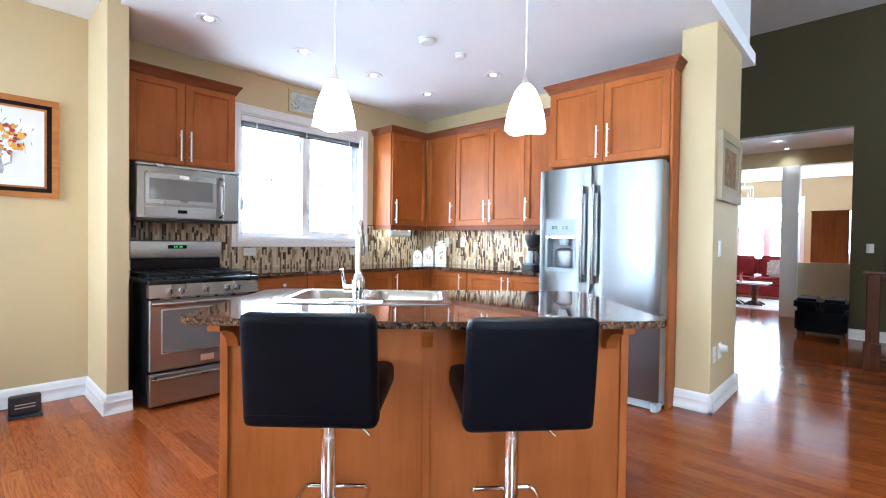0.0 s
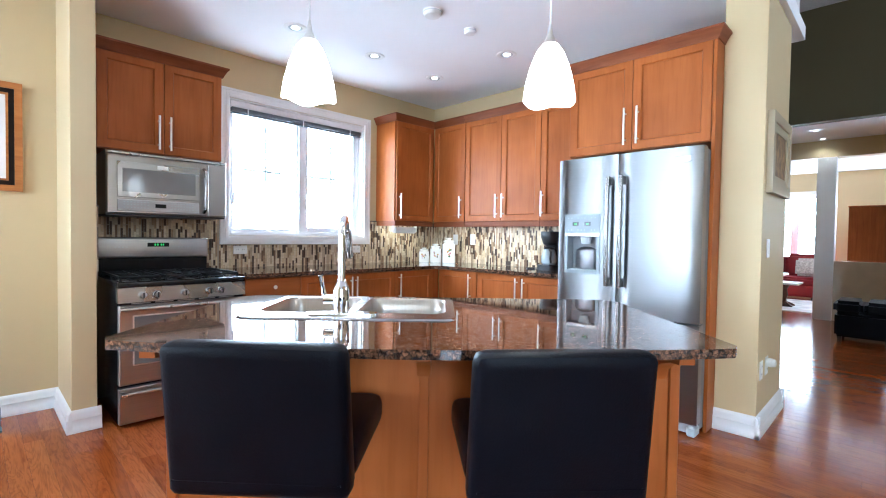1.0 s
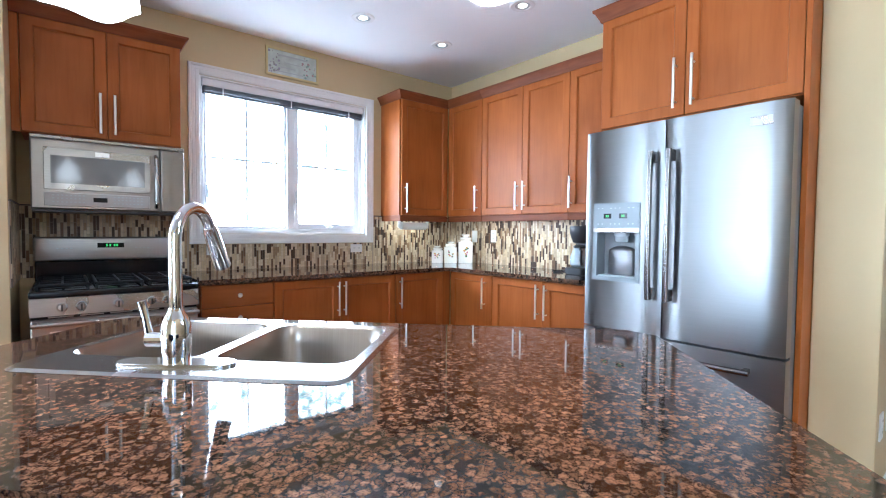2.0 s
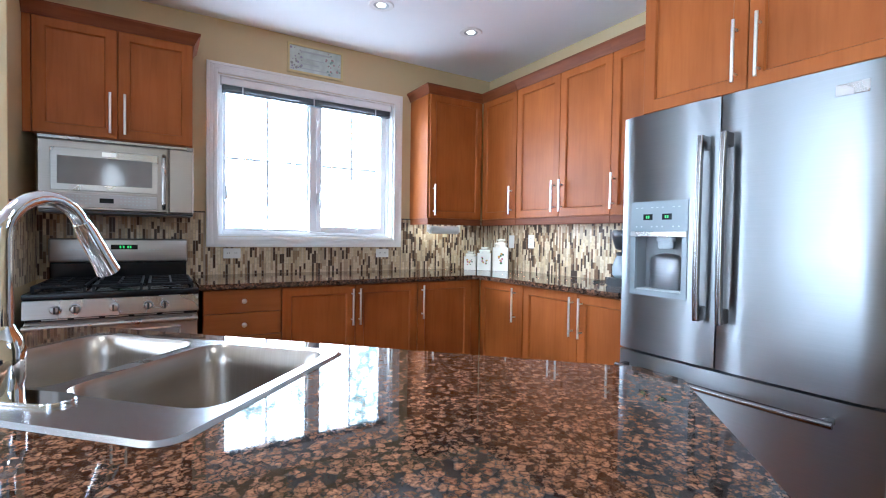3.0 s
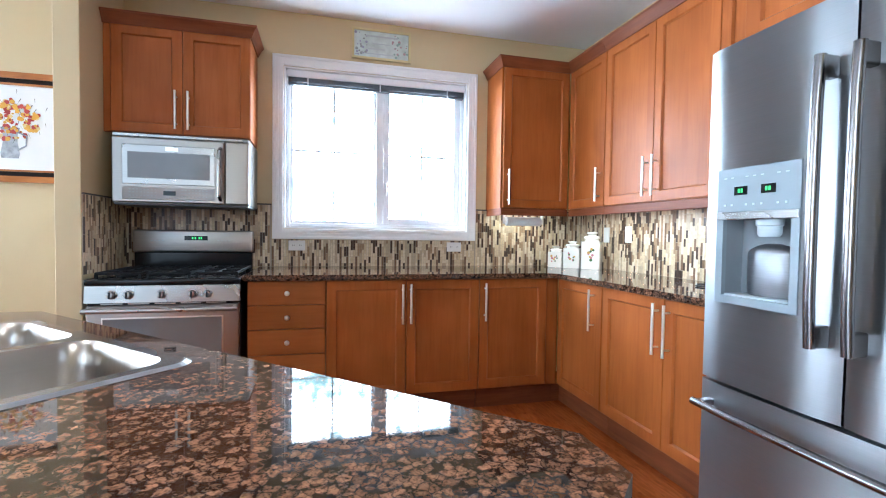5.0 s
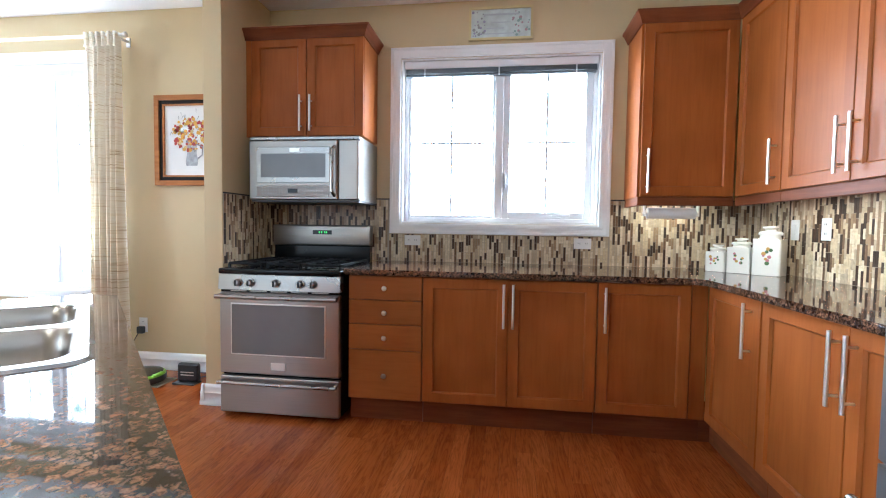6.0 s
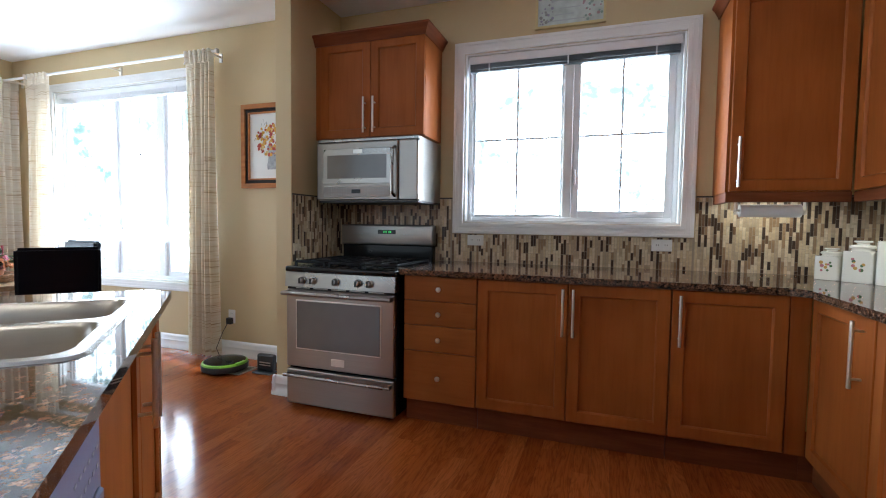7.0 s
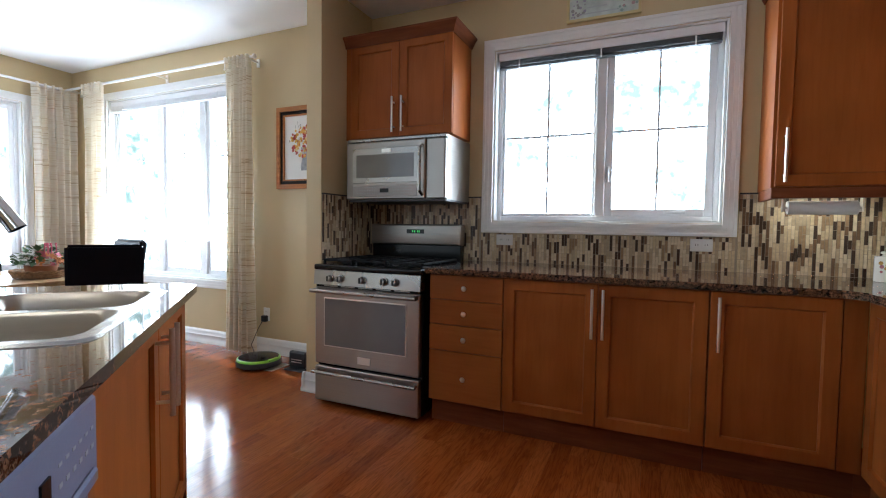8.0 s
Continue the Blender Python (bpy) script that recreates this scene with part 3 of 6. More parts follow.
part("filler", B(0.477, 0.556, 0.004, 0.02, 0.138, 0.855), MAPLE, b3)
part("toe_kick", B(0.5515, 0.611, 0.055, 0.20, 0, 0.134), MAPLE_DARK, b3)
R = lambda y, x=DX: pose(x, y, 0, 0, 0, -90)
b4 = base_cabinet(R(3.571), 0.511, [(0.006, 0.508, 0.43)], 0.57, "stained maple single-door base cabinet by the corner")
part("toe_kick", B(-0.055, 0.0005, 0.055, 0.20, 0, 0.134), MAPLE_DARK, b4)
base_cabinet(R(3.058), 1.008, [(0, 0.493, 0.455), (0.493, 1.008, 0.528)], 0.57)

# wall cabinets
UZ0, UZ1 = 1.338, 2.365
w1 = wall_cabinet(pose(3.345, 3.93, 0), 0.54, 0.328, UZ0, UZ1, [(0.012, 0.538, (0.048, 1.362, 1.618))], "stained maple corner wall cabinet with one framed door")
crown(w1, [(0, 0.328), (0, 0), (0.54, 0)], UZ1 - 0.01)
part("end_rail", B(0.004, 0.026, 0.03, 0.328, UZ0 - 0.052, UZ0), MAPLE_DARK, w1)
w2 = wall_cabinet(R(3.929, 3.885), 0.461, 0.313, UZ0, UZ1, [(0.004, 0.457, (0.41, 1.375, 1.60))], "stained maple single-door wall cabinet by the corner")
crown(w2, [(0, 0), (0.457, 0)], UZ1 - 0.01)
w3 = wall_cabinet(R(3.467, 3.885), 0.905, 0.313, UZ0, UZ1, [(0, 0.462, (0.421, 1.375, 1.60)), (0.462, 0.905, (0.497, 1.375, 1.60))])
crown(w3, [(0, 0), (0.905, 0)], UZ1 - 0.01)
w4 = wall_cabinet(R(2.561, 3.885), 0.515, 0.313, UZ0, UZ1, [(0, 0.49, (0.03, 1.375, 1.60))], "stained maple wall cabinet beside the fridge")
crown(w4, [(0, 0), (0.515, 0)], UZ1 - 0.01)
w5 = wall_cabinet(pose(0.868, 3.93, 0), 0.772, 0.328, 1.722, 2.365, [(0, 0.386, (0.351, 1.752, 1.984)), (0.386, 0.772, (0.421, 1.752, 1.984))], "stained maple wall cabinet over the microwave", False)
part("filler", B(-0.038, -0.002, 0.006, 0.03, 1.722, 2.365), MAPLE, w5)
crown(w5, [(-0.038, 0), (0.772, 0), (0.772, 0.328)], 2.352)
w6 = wall_cabinet(R(2.038, 3.46), 0.954, 0.738, 1.788, 2.412, [(0, 0.468, (0.425, 1.826, 2.075)), (0.468, 0.954, (0.511, 1.826, 2.075))], "deep stained maple cabinet over the fridge", False)
part("side_panel", B(0.955, 0.976, 0.0, 0.738, 0, 2.412, bev=0.002), MAPLE, w6, "tall maple end panel")
part("side_panel", B(-0.004, 0.0, 0.10, 0.738, 0.9, 2.412), MAPLE, w6)
crown(w6, [(0, 0.36), (0, 0), (0.976, 0), (0.976, 0.2)], 2.398)

# ---- countertops ----
outline = [(1.652, WY - 0.002), (1.652, 3.54), (3.525, 3.54), (3.585, 3.48), (3.585, 2.058), (WX - 0.002, 2.058), (WX - 0.002, WY - 0.002)]
solo("countertop", prism(bmesh.new(), outline, 0.860, 0.892, 0.006), GRANITE, "polished brown granite worktop along two walls", "countertop")

# ---- island ----
ISL = pose(0, 0, 0, 0, 0, -45)
isl = thing("island_cabinet", "stained maple island base with panelled front and corner posts", "kitchen island", ISL)
IV0, IV1 = 1.875, 2.55
part("body", B(-0.80, 0.80, IV0 + 0.012, IV1 - 0.03, 0.10, 0.690), MAPLE, isl)
for a in ((-0.80, 0.80, IV0 + 0.012, IV0 + 0.05), (-0.80, 0.80, IV1 - 0.05, IV1 - 0.022), (-0.80, -0.76, IV0 + 0.05, IV1 - 0.05), (0.10, 0.80, IV0 + 0.05, IV1 - 0.05)):
    part("top_rail", B(*a, 0.691, 0.865), MAPLE, isl)
part("plinth", B(-0.79, 0.79, IV0 + 0.04, IV1 - 0.07, 0, 0.10), MAPLE_DARK, isl)
for u0, u1 in ((-0.79, -0.016), (0.016, 0.79)):
    part("front_panel", B(u0, u1, IV0, IV0 + 0.012, 0.0, 0.865), MAPLE, isl)
for u in (-0.806, 0.0, 0.806):
    part("post", B(u - 0.016, u + 0.016, IV0 - 0.012, IV0 + 0.02, 0.0, 0.865, bev=0.002), MAPLE, isl)
for u in (-0.757, 0.0, 0.735):
    bm = bmesh.new()
    prof = [(0, 0), (0.20, 0), (0.20, -0.03), (0.15, -0.036), (0.09, -0.055), (0.05, -0.085), (0.035, -0.12), (0, -0.125)]
    lo, hi = [bm.verts.new((u - 0.022, IV0 - 0.012 - d, 0.865 + z)) for d, z in prof], [bm.verts.new((u + 0.022, IV0 - 0.012 - d, 0.865 + z)) for d, z in prof]
    bm.faces.new(lo), bm.faces.new(hi[::-1])
    for k in range(len(prof)):
        bm.faces.new((lo[k], lo[(k + 1) % len(prof)], hi[(k + 1) % len(prof)], hi[k]))
    part("corbel", bm, MAPLE, isl, "carved wooden bracket")
for u in (-0.80, 0.80):
    s = 1 if u > 0 else -1
    part("end_panel", B(u, u + s * 0.012, IV0 + 0.02, IV1, 0, 0.865), MAPLE, isl)
# working side faces away from the stools
back = pose(0.80, IV1, 0, 0, 0, 180)


def island_door(x0, x1, handle):
    d = shaker(isl, x0, x1, 0.12, 0.852, None)
    d.data.transform(back)
    for c in d.children:
        c.data.transform(back)
    bm = bmesh.new()
    hx, z0, z1 = handle
    tube(bm, [(hx, -0.040, z0), (hx, -0.040, z1)], 0.0075, 12)
    for z in (z0 + 0.04, z1 - 0.04):
        tube(bm, [(hx, -0.040, z), (hx, 0.001, z)], 0.0055, 8)
    bm.transform(back)
    part("handle", bm, NICKEL, d, "satin nickel bar handle")


island_door(0.558, 1.15, (1.11, 0.585, 0.83))
island_door(1.15, 1.598, (1.19, 0.585, 0.83))

DISH = plain("dishwasher_silver", (0.21, 0.23, 0.34), 0.3)
dish = thing("dishwasher", "silver-grey built-in dishwasher under the island top", "dishwasher", ISL @ back)
part("body", B(0.012, 0.548, 0.03, 0.55, 0.11, 0.85), WHITE_PLASTIC, dish)
part("door_panel", B(0.012, 0.548, -0.012, 0.028, 0.12, 0.70, bev=0.006), plain("dishwasher_steel_grey", (0.13, 0.13, 0.19), 0.3), dish)
cp = part("control_panel", B(0.012, 0.548, -0.026, 0.028, 0.705, 0.85, bev=0.01), DISH, dish)
part("display", B(0.335, 0.362, -0.029, -0.024, 0.752, 0.80), BLACK, cp, "black display")
for k in range(6):
    part("button", B(0.392 + 0.024 * k, 0.403 + 0.024 * k, -0.0268, -0.024, 0.765, 0.772), GREY_PLASTIC, cp)
    part("button", B(0.392 + 0.024 * k, 0.403 + 0.024 * k, -0.0268, -0.024, 0.795, 0.800), GREY_PLASTIC, cp)
part("latch_grip", B(0.375, 0.520, -0.034, -0.024, 0.712, 0.735, bev=0.004), DISH, cp)
part("badge", B(0.09, 0.17, -0.0285, -0.024, 0.745, 0.760), GREY_PLASTIC, cp, "grey maker's badge bar")

# island top with the sink cut out
SU0, SU1, SV0, SV1 = -0.665, 0.105, 1.965, 2.527
n = 24
front = [(-0.846 + 1.692 * k / n, 1.628 - 0.062 * math.sin(math.pi * k / n) ** 0.8) for k in range(n + 1)]
bm = bmesh.new()
outer = front + [(0.870, 1.66), (0.872, 2.52), (0.80, 2.592), (-0.80, 2.592), (-0.872, 2.52), (-0.870, 1.66)]
hole = rounded(SU0 + 0.02, SU1 - 0.02, SV0 + 0.02, SV1 - 0.02, 0.05)
ov = [bm.verts.new((x, y, 0)) for x, y in outer]
hv = [bm.verts.new((x, y, 0)) for x, y in hole]
oe = [bm.edges.new((ov[k], ov[(k + 1) % len(ov)])) for k in range(len(ov))]
he = [bm.edges.new((hv[k], hv[(k + 1) % len(hv)])) for k in range(len(hv))]
bmesh.ops.triangle_fill(bm, use_beauty=True, edges=oe + he)
top_faces = list(bm.faces)
ext = bmesh.ops.extrude_face_region(bm, geom=top_faces)
for v in ext["geom"]:
    if isinstance(v, bmesh.types.BMVert):
        v.co.z += 0.026
rim = [e for e in bm.edges if e.is_manifold and e.calc_face_angle(0) > 1.2 and abs(e.verts[0].co.z - e.verts[1].co.z) < 1e-4]
bmesh.ops.bevel(bm, geom=rim, offset=0.007, segments=3, affect="EDGES")
bm.transform(pose(0, 0, 0.866))
itop = solo("island_countertop", bm, GRANITE, "polished brown granite island top with bowed front edge", "countertop", m=ISL)

# ---- sink and faucet ----
sink = thing("kitchen_sink", "double-bowl stainless steel drop-in sink in the island", "sink", ISL)
ZT = 0.8925


def bowl(u0, u1, v0, v1, depth):
    """A rounded basin open at the top, with wall thickness."""
    bm = bmesh.new()
    rings = []
    for inset, z, r in ((0.0, 0.005, 0.055), (0.006, -0.004, 0.055), (0.012, -0.05, 0.055), (0.02, -depth + 0.035, 0.055), (0.035, -depth + 0.008, 0.05), (0.06, -depth, 0.04)):
        rings.append([bm.verts.new((x, y, ZT + z)) for x, y in rounded(u0 + inset, u1 - inset, v0 + inset, v1 - inset, r, 6)])
    k = len(rings[0])
    for a, b in zip(rings, rings[1:]):
        for i in range(k):
            bm.faces.new((a[i], a[(i + 1) % k], b[(i + 1) % k], b[i]))
    bm.faces.new(rings[-1])
    return bm


bm = bmesh.new()
rim_out, rim_out2 = rounded(SU0, SU1, SV0, SV1, 0.045, 6), rounded(SU0 + 0.010, SU1 - 0.010, SV0 + 0.010, SV1 - 0.010, 0.04, 6)
BOWLS = ((SU0 + 0.035, -0.297, SV0 + 0.125, SV1 - 0.035), (-0.263, SU1 - 0.035, SV0 + 0.125, SV1 - 0.035))
lo = [bm.verts.new((x, y, ZT)) for x, y in rim_out]
hi = [bm.verts.new((x, y, ZT + 0.005)) for x, y in rim_out2]
k = len(lo)
for i in range(k):
    bm.faces.new((lo[i], lo[(i + 1) % k], hi[(i + 1) % k], hi[i]))
edges = [bm.edges.get((hi[i], hi[(i + 1) % k])) for i in range(k)]
for b in BOWLS:
    vs = [bm.verts.new((x, y, ZT + 0.005)) for x, y in rounded(*b, 0.055, 6)]
    edges += [bm.edges.new((vs[i], vs[(i + 1) % len(vs)])) for i in range(len(vs))]
bmesh.ops.triangle_fill(bm, use_beauty=True, edges=edges)
part("rim", bm, SINK_RIM, sink, "bright rolled steel rim").data.set_sharp_from_angle(angle=radians(12))
for b in BOWLS:
    bo = part("bowl", bowl(*b, 0.19), STEEL_BASIN, sink, "brushed steel bowl")
    part("drain", lathe(bmesh.new(), [(0.045, 0), (0.045, 0.004), (0.03, 0.004), (0.028, 0.001), (0.002, 0.001)], 20, ((b[0] + b[1]) / 2, (b[2] + b[3]) / 2, ZT - 0.189)), CHROME, bo)

fc = thing("kitchen_faucet", "tall chrome pull-down faucet with side lever on the sink", "faucet", ISL @ pose(-0.305, 2.045, ZT + 0.005, 0, 0, 5))
part("base_plate", prism(bmesh.new(), rounded(-0.13, 0.13, -0.028, 0.028, 0.027, 8), 0, 0.007, 0.002), CHROME, fc)
part("body", lathe(bmesh.new(), [(0.027, 0.007), (0.027, 0.02), (0.030, 0.035), (0.030, 0.085), (0.024, 0.105), (0.017, 0.118), (0.015, 0.125)], 24), CHROME, fc)
arc = [(0, 0, 0.12), (0, 0, 0.18), (0, 0, 0.24)]
arc += [(0, 0.076 - 0.076 * math.cos(a), 0.271 + 0.076 * math.sin(a)) for a in (math.pi * k / 14 for k in range(13))]
part("spout", tube(bmesh.new(), arc, 0.0135, 16), CHROME, fc)
e, d = Vector(arc[-1]), (Vector(arc[-1]) - Vector(arc[-2])).normalized()
part("spray_head", tube(bmesh.new(), [e, e + d * 0.02, e + d * 0.095, e + d * 0.12], 0.02, 16, [0.015, 0.018, 0.020, 0.022]), CHROME, fc)
bm = tube(bmesh.new(), [(-0.02, 0, 0.055), (-0.062, 0, 0.055)], 0.017, 16)
part("valve", bm, CHROME, fc)
part("lever", tube(bmesh.new(), [(-0.058, 0, 0.06), (-0.066, 0.0, 0.10), (-0.072, -0.005, 0.14)], 0.008, 10, [0.009, 0.007, 0.009]), CHROME, fc)


# ---- bar stools ----
def bar_stool(m, turn, low=0.0):
    st = thing("bar_stool", "black leatherette bar stool with chrome gas-lift stem at the island", "bar stool", m @ pose(0, 0, 0, 0, 0, turn), "stools at the island")
    # origin on the floor under the stem; the back stands towards -y
    def pad(x0, x1, y0, y1, z0, z1, r):
        bm = B(x0, x1, y0, y1, z0, z1)
        bmesh.ops.bevel(bm, geom=list(bm.edges), offset=r, segments=4, profile=0.55, affect="EDGES")
        return bm
    seat = part("seat", pad(-0.205, 0.205, -0.17, 0.22, 0.60, 0.695, 0.036), LEATHER, st)
    bm = pad(-0.209, 0.209, -0.235, -0.155, 0.590, 0.950, 0.033)
    for v in bm.verts:
        t = max(0, v.co.z - 0.59) / 0.36
        v.co.y -= 0.05 * t * t
        v.co.x *= 1.0 - 0.03 * t
    backrest = part("backrest", bm, LEATHER, st)
    part("piping", tube(bmesh.new(), [(-0.19, -0.236, 0.634), (0.19, -0.236, 0.634)], 0.0022, 6), LEATHER, backrest)
    part("seat_plate", B(-0.09, 0.09, -0.09, 0.09, 0.575, 0.60, bev=0.004), BLACK_PLASTIC, st)
    part("stem", lathe(bmesh.new(), [(0.0265, 0.03), (0.0265, 0.47), (0.025, 0.475), (0.0245, 0.585)], 24), CHROME, st)
    part("base", lathe(bmesh.new(), [(0.205, 0), (0.205, 0.008), (0.19, 0.014), (0.08, 0.03), (0.034, 0.045), (0.028, 0.06)], 40), CHROME, st)
    ring = [(-0.03, 0, 0.226), (-0.10, 0.0, 0.226), (-0.118, 0.006, 0.226), (-0.125, 0.025, 0.226), (-0.125, 0.115, 0.226), (-0.118, 0.135, 0.226), (-0.10, 0.142, 0.226)]
    ring += [(-x, y, z) for x, y, z in ring[::-1]]
    part("footrest", tube(bmesh.new(), ring, 0.009, 10), CHROME, st)
    part("collar", lathe(bmesh.new(), [(0.0285, 0.196), (0.032, 0.201), (0.032, 0.251), (0.0285, 0.256)], 20), CHROME, st)
    part("lever", tube(bmesh.new(), [(0.02, 0.0, 0.575), (0.09, -0.02, 0.545), (0.15, -0.03, 0.495)], 0.0055, 8), CHROME, st)
    for ob in st.children:          # the gas lift stands at its own height
        if ob.name.split(".")[0] not in ("base", "stem"):
            ob.data.transform(pose(0, 0, -low))
            for sub in ob.children:
                sub.data.transform(pose(0, 0, -low))
    return st


bar_stool(ISL @ pose(-0.342, 1.635, 0), -3, 0.002)
bar_stool(ISL @ pose(0.305, 1.635, 0), 4, 0.012)


# ---- stove ----
sv = thing("gas_range", "stainless steel gas range with black cooktop and five knobs", "stove", pose(0.903, 3.52, 0))
W = 0.742
part("side_body", B(0.002, W - 0.002, 0.03, 0.70, 0.03, 0.862), BLACK, sv, "black enamel sides")
od = part("oven_door", B(0.004, W - 0.004, -0.012, 0.028, 0.262, 0.742, bev=0.006), STEEL, sv)
part("window_rim", B(0.075, W - 0.085, -0.0145, -0.010, 0.375, 0.680, bev=0.002), NICKEL, od)
part("oven_window", B(0.083, W - 0.093, -0.0165, -0.012, 0.383, 0.672), OVEN_GLASS, od, "smoked oven glass")
part("badge", B(0.325, 0.415, -0.0155, -0.011, 0.292, 0.335, bev=0.001), NICKEL, od, "plain bright badge")
bm = tube(bmesh.new(), [(0.006, -0.058, 0.722), (0.2, -0.064, 0.722), (W - 0.2, -0.064, 0.722), (W - 0.006, -0.058, 0.722)], 0.0125, 14)
box(bm, 0.012, 0.03, -0.058, -0.008, 0.710, 0.734), box(bm, W - 0.03, W - 0.012, -0.058, -0.008, 0.710, 0.734)
part("door_handle", bm, STEEL_BRIGHT, od)
part("vent_strip", B(0.01, W - 0.01, -0.004, 0.026, 0.743, 0.757), BLACK, sv)
for k in range(5):
    x = 0.07 + k * 0.125
    part("vent_slot", B(x, x + 0.10, -0.0055, 0.0, 0.747, 0.753), STEEL, sv)
dr = part("storage_drawer", B(0.004, W - 0.004, -0.012, 0.028, 0.028, 0.245, bev=0.006), STEEL, sv)
bm = tube(bmesh.new(), [(0.01, -0.05, 0.216), (W - 0.01, -0.05, 0.216)], 0.0105, 12)
box(bm, 0.014, 0.03, -0.05, -0.008, 0.207, 0.225), box(bm, W - 0.03, W - 0.014, -0.05, -0.008, 0.207, 0.225)
part("drawer_handle", bm, STEEL_BRIGHT, dr)
bm = bmesh.new()
for x in (0.0, W):
    for y, z in ((-0.018, 0.758), (-0.010, 0.846), (0.04, 0.846), (0.04, 0.758)):
        bm.verts.new((x, y, z))
bm.verts.ensure_lookup_table()
for f in ((0, 1, 5, 4), (1, 2, 6, 5), (2, 3, 7, 6), (3, 0, 4, 7), (0, 3, 2, 1), (4, 5, 6, 7)):
    bm.faces.new([bm.verts[i] for i in f])
cp = part("control_panel", bm, STEEL_BRIGHT, sv)
for x in (0.125, 0.202, 0.357, 0.507, 0.582):
    kn = part("knob", lathe(bmesh.new(), [(0.024, 0), (0.024, 0.006), (0.019, 0.008), (0.018, 0.028), (0.015, 0.032), (0.003, 0.033)], 24), STEEL_BRIGHT, cp, "steel knob", pose(x, -0.014, 0.800, 86))
    part("pointer", B(x - 0.004, x + 0.004, -0.052, -0.046, 0.784, 0.816), BLACK_PLASTIC, kn)
part("cooktop", B(-0.003, W + 0.003, -0.016, 0.66, 0.848, 0.882, bev=0.010, seg=3), BLACK, sv, "black enamel cooktop")
for gx in (0.02, 0.262, 0.504):
    bm = bmesh.new()
    w = 0.218
    for y in (0.05, 0.30, 0.56):
        box(bm, gx, gx + w, y, y + 0.013, 0.898, 0.912, 0.003)
    for x in (gx, gx + w - 0.013):
        box(bm, x, x + 0.013, 0.05, 0.573, 0.898, 0.912, 0.003)
        for y in (0.05, 0.30, 0.56):
            box(bm, x, x + 0.013, y, y + 0.013, 0.880, 0.90)
    for cy in (0.175, 0.43):
        box(bm, gx + 0.02, gx + w - 0.02, cy - 0.005, cy + 0.005, 0.900, 0.913)
        box(bm, gx + w / 2 - 0.005, gx + w / 2 + 0.005, cy - 0.11, cy + 0.11, 0.900, 0.913)
    gr = part("grate", bm, IRON, sv, "cast iron grate")
    for cy in (0.175, 0.43):
        part("burner", lathe(bmesh.new(), [(0.05, 0), (0.05, 0.006), (0.034, 0.008), (0.034, 0.015), (0.02, 0.018), (0.002, 0.018)], 20, (gx + w / 2, cy, 0.879)), IRON, gr)
bg = part("backguard", B(0.0, W - 0.028, 0.655, 0.715, 0.862, 0.995, bev=0.004), BLACK, sv, "black lower backguard")
cpn = part("clock_panel", B(-0.004, W - 0.024, 0.635, 0.725, 0.995, 1.142, bev=0.012, seg=3), PANEL_STEEL, sv, "stainless clock panel")
part("display", B(0.30, 0.44, 0.632, 0.637, 1.075, 1.105), BLACK, cpn)
bm = bmesh.new()
for x in (0.345, 0.362, 0.385, 0.398):
    box(bm, x, x + 0.008, 0.6305, 0.633, 1.083, 1.098)
part("digits", bm, LED, cpn, "glowing green digits")
for k in range(8):
    x = 0.10 + k * 0.022 if k < 4 else 0.50 + (k - 4) * 0.022
    part("touch_key", B(x, x + 0.012, 0.6335, 0.637, 1.07, 1.076), GREY_PLASTIC, cpn)

# ---- microwave ----
mw = thing("microwave", "stainless steel over-the-range microwave", "microwave", pose(0.905, 3.84, 1.293))
W, H = 0.735, 0.412
part("body", B(0, W, 0.03, 0.418, 0.006, H), STEEL, mw)
part("underside", B(0.004, W - 0.004, 0.02, 0.41, -0.006, 0.0055), BLACK_PLASTIC, mw, "black underside")
part("top_vent", B(0, W, 0.004, 0.03, H - 0.022, H, bev=0.004), STEEL_BRIGHT, mw)
md = part("door", B(0, 0.60, -0.006, 0.03, 0.008, H - 0.024, bev=0.007), STEEL, mw)
part("door_rim", B(0.055, 0.55, -0.010, -0.004, 0.115, 0.345, bev=0.003), STEEL_BRIGHT, md)
part("door_glass", B(0.085, 0.52, -0.012, -0.008, 0.150, 0.302), plain("grey_screen_glass", (0.20, 0.20, 0.195), 0.1, relief=0), md, "grey door glass")
part("badge", B(0.282, 0.348, -0.0135, -0.0085, 0.312, 0.336), NICKEL, md, "plain bright badge")
kp = part("keypad", B(0.055, 0.545, -0.010, -0.004, 0.025, 0.100, bev=0.003), plain("keypad_silver", (0.40, 0.39, 0.375), 0.35), md)
part("display", B(0.27, 0.335, -0.0125, -0.008, 0.052, 0.078), BLACK, kp)
for k in range(8):
    for z in (0.045, 0.065, 0.082):
        for x in (0.09 + k * 0.019, 0.365 + k * 0.019):
            part("key", B(x, x + 0.009, -0.0118, -0.009, z, z + 0.006), GREY_PLASTIC, kp)
part("side_panel", B(0.603, W, -0.004, 0.03, 0.008, H - 0.024, bev=0.007), STEEL, mw)
bm = tube(bmesh.new(), [(0.578, -0.006, 0.345), (0.578, -0.045, 0.325), (0.578, -0.052, 0.19), (0.578, -0.045, 0.055), (0.578, -0.006, 0.035)], 0.011, 12)
part("handle", bm, STEEL_BRIGHT, md)

# ---- fridge ----
fg = thing("refrigerator", "stainless steel french-door fridge with ice dispenser", "refrigerator", pose(3.32, 2.032, 0, 0, 0, -90))
W = 0.952
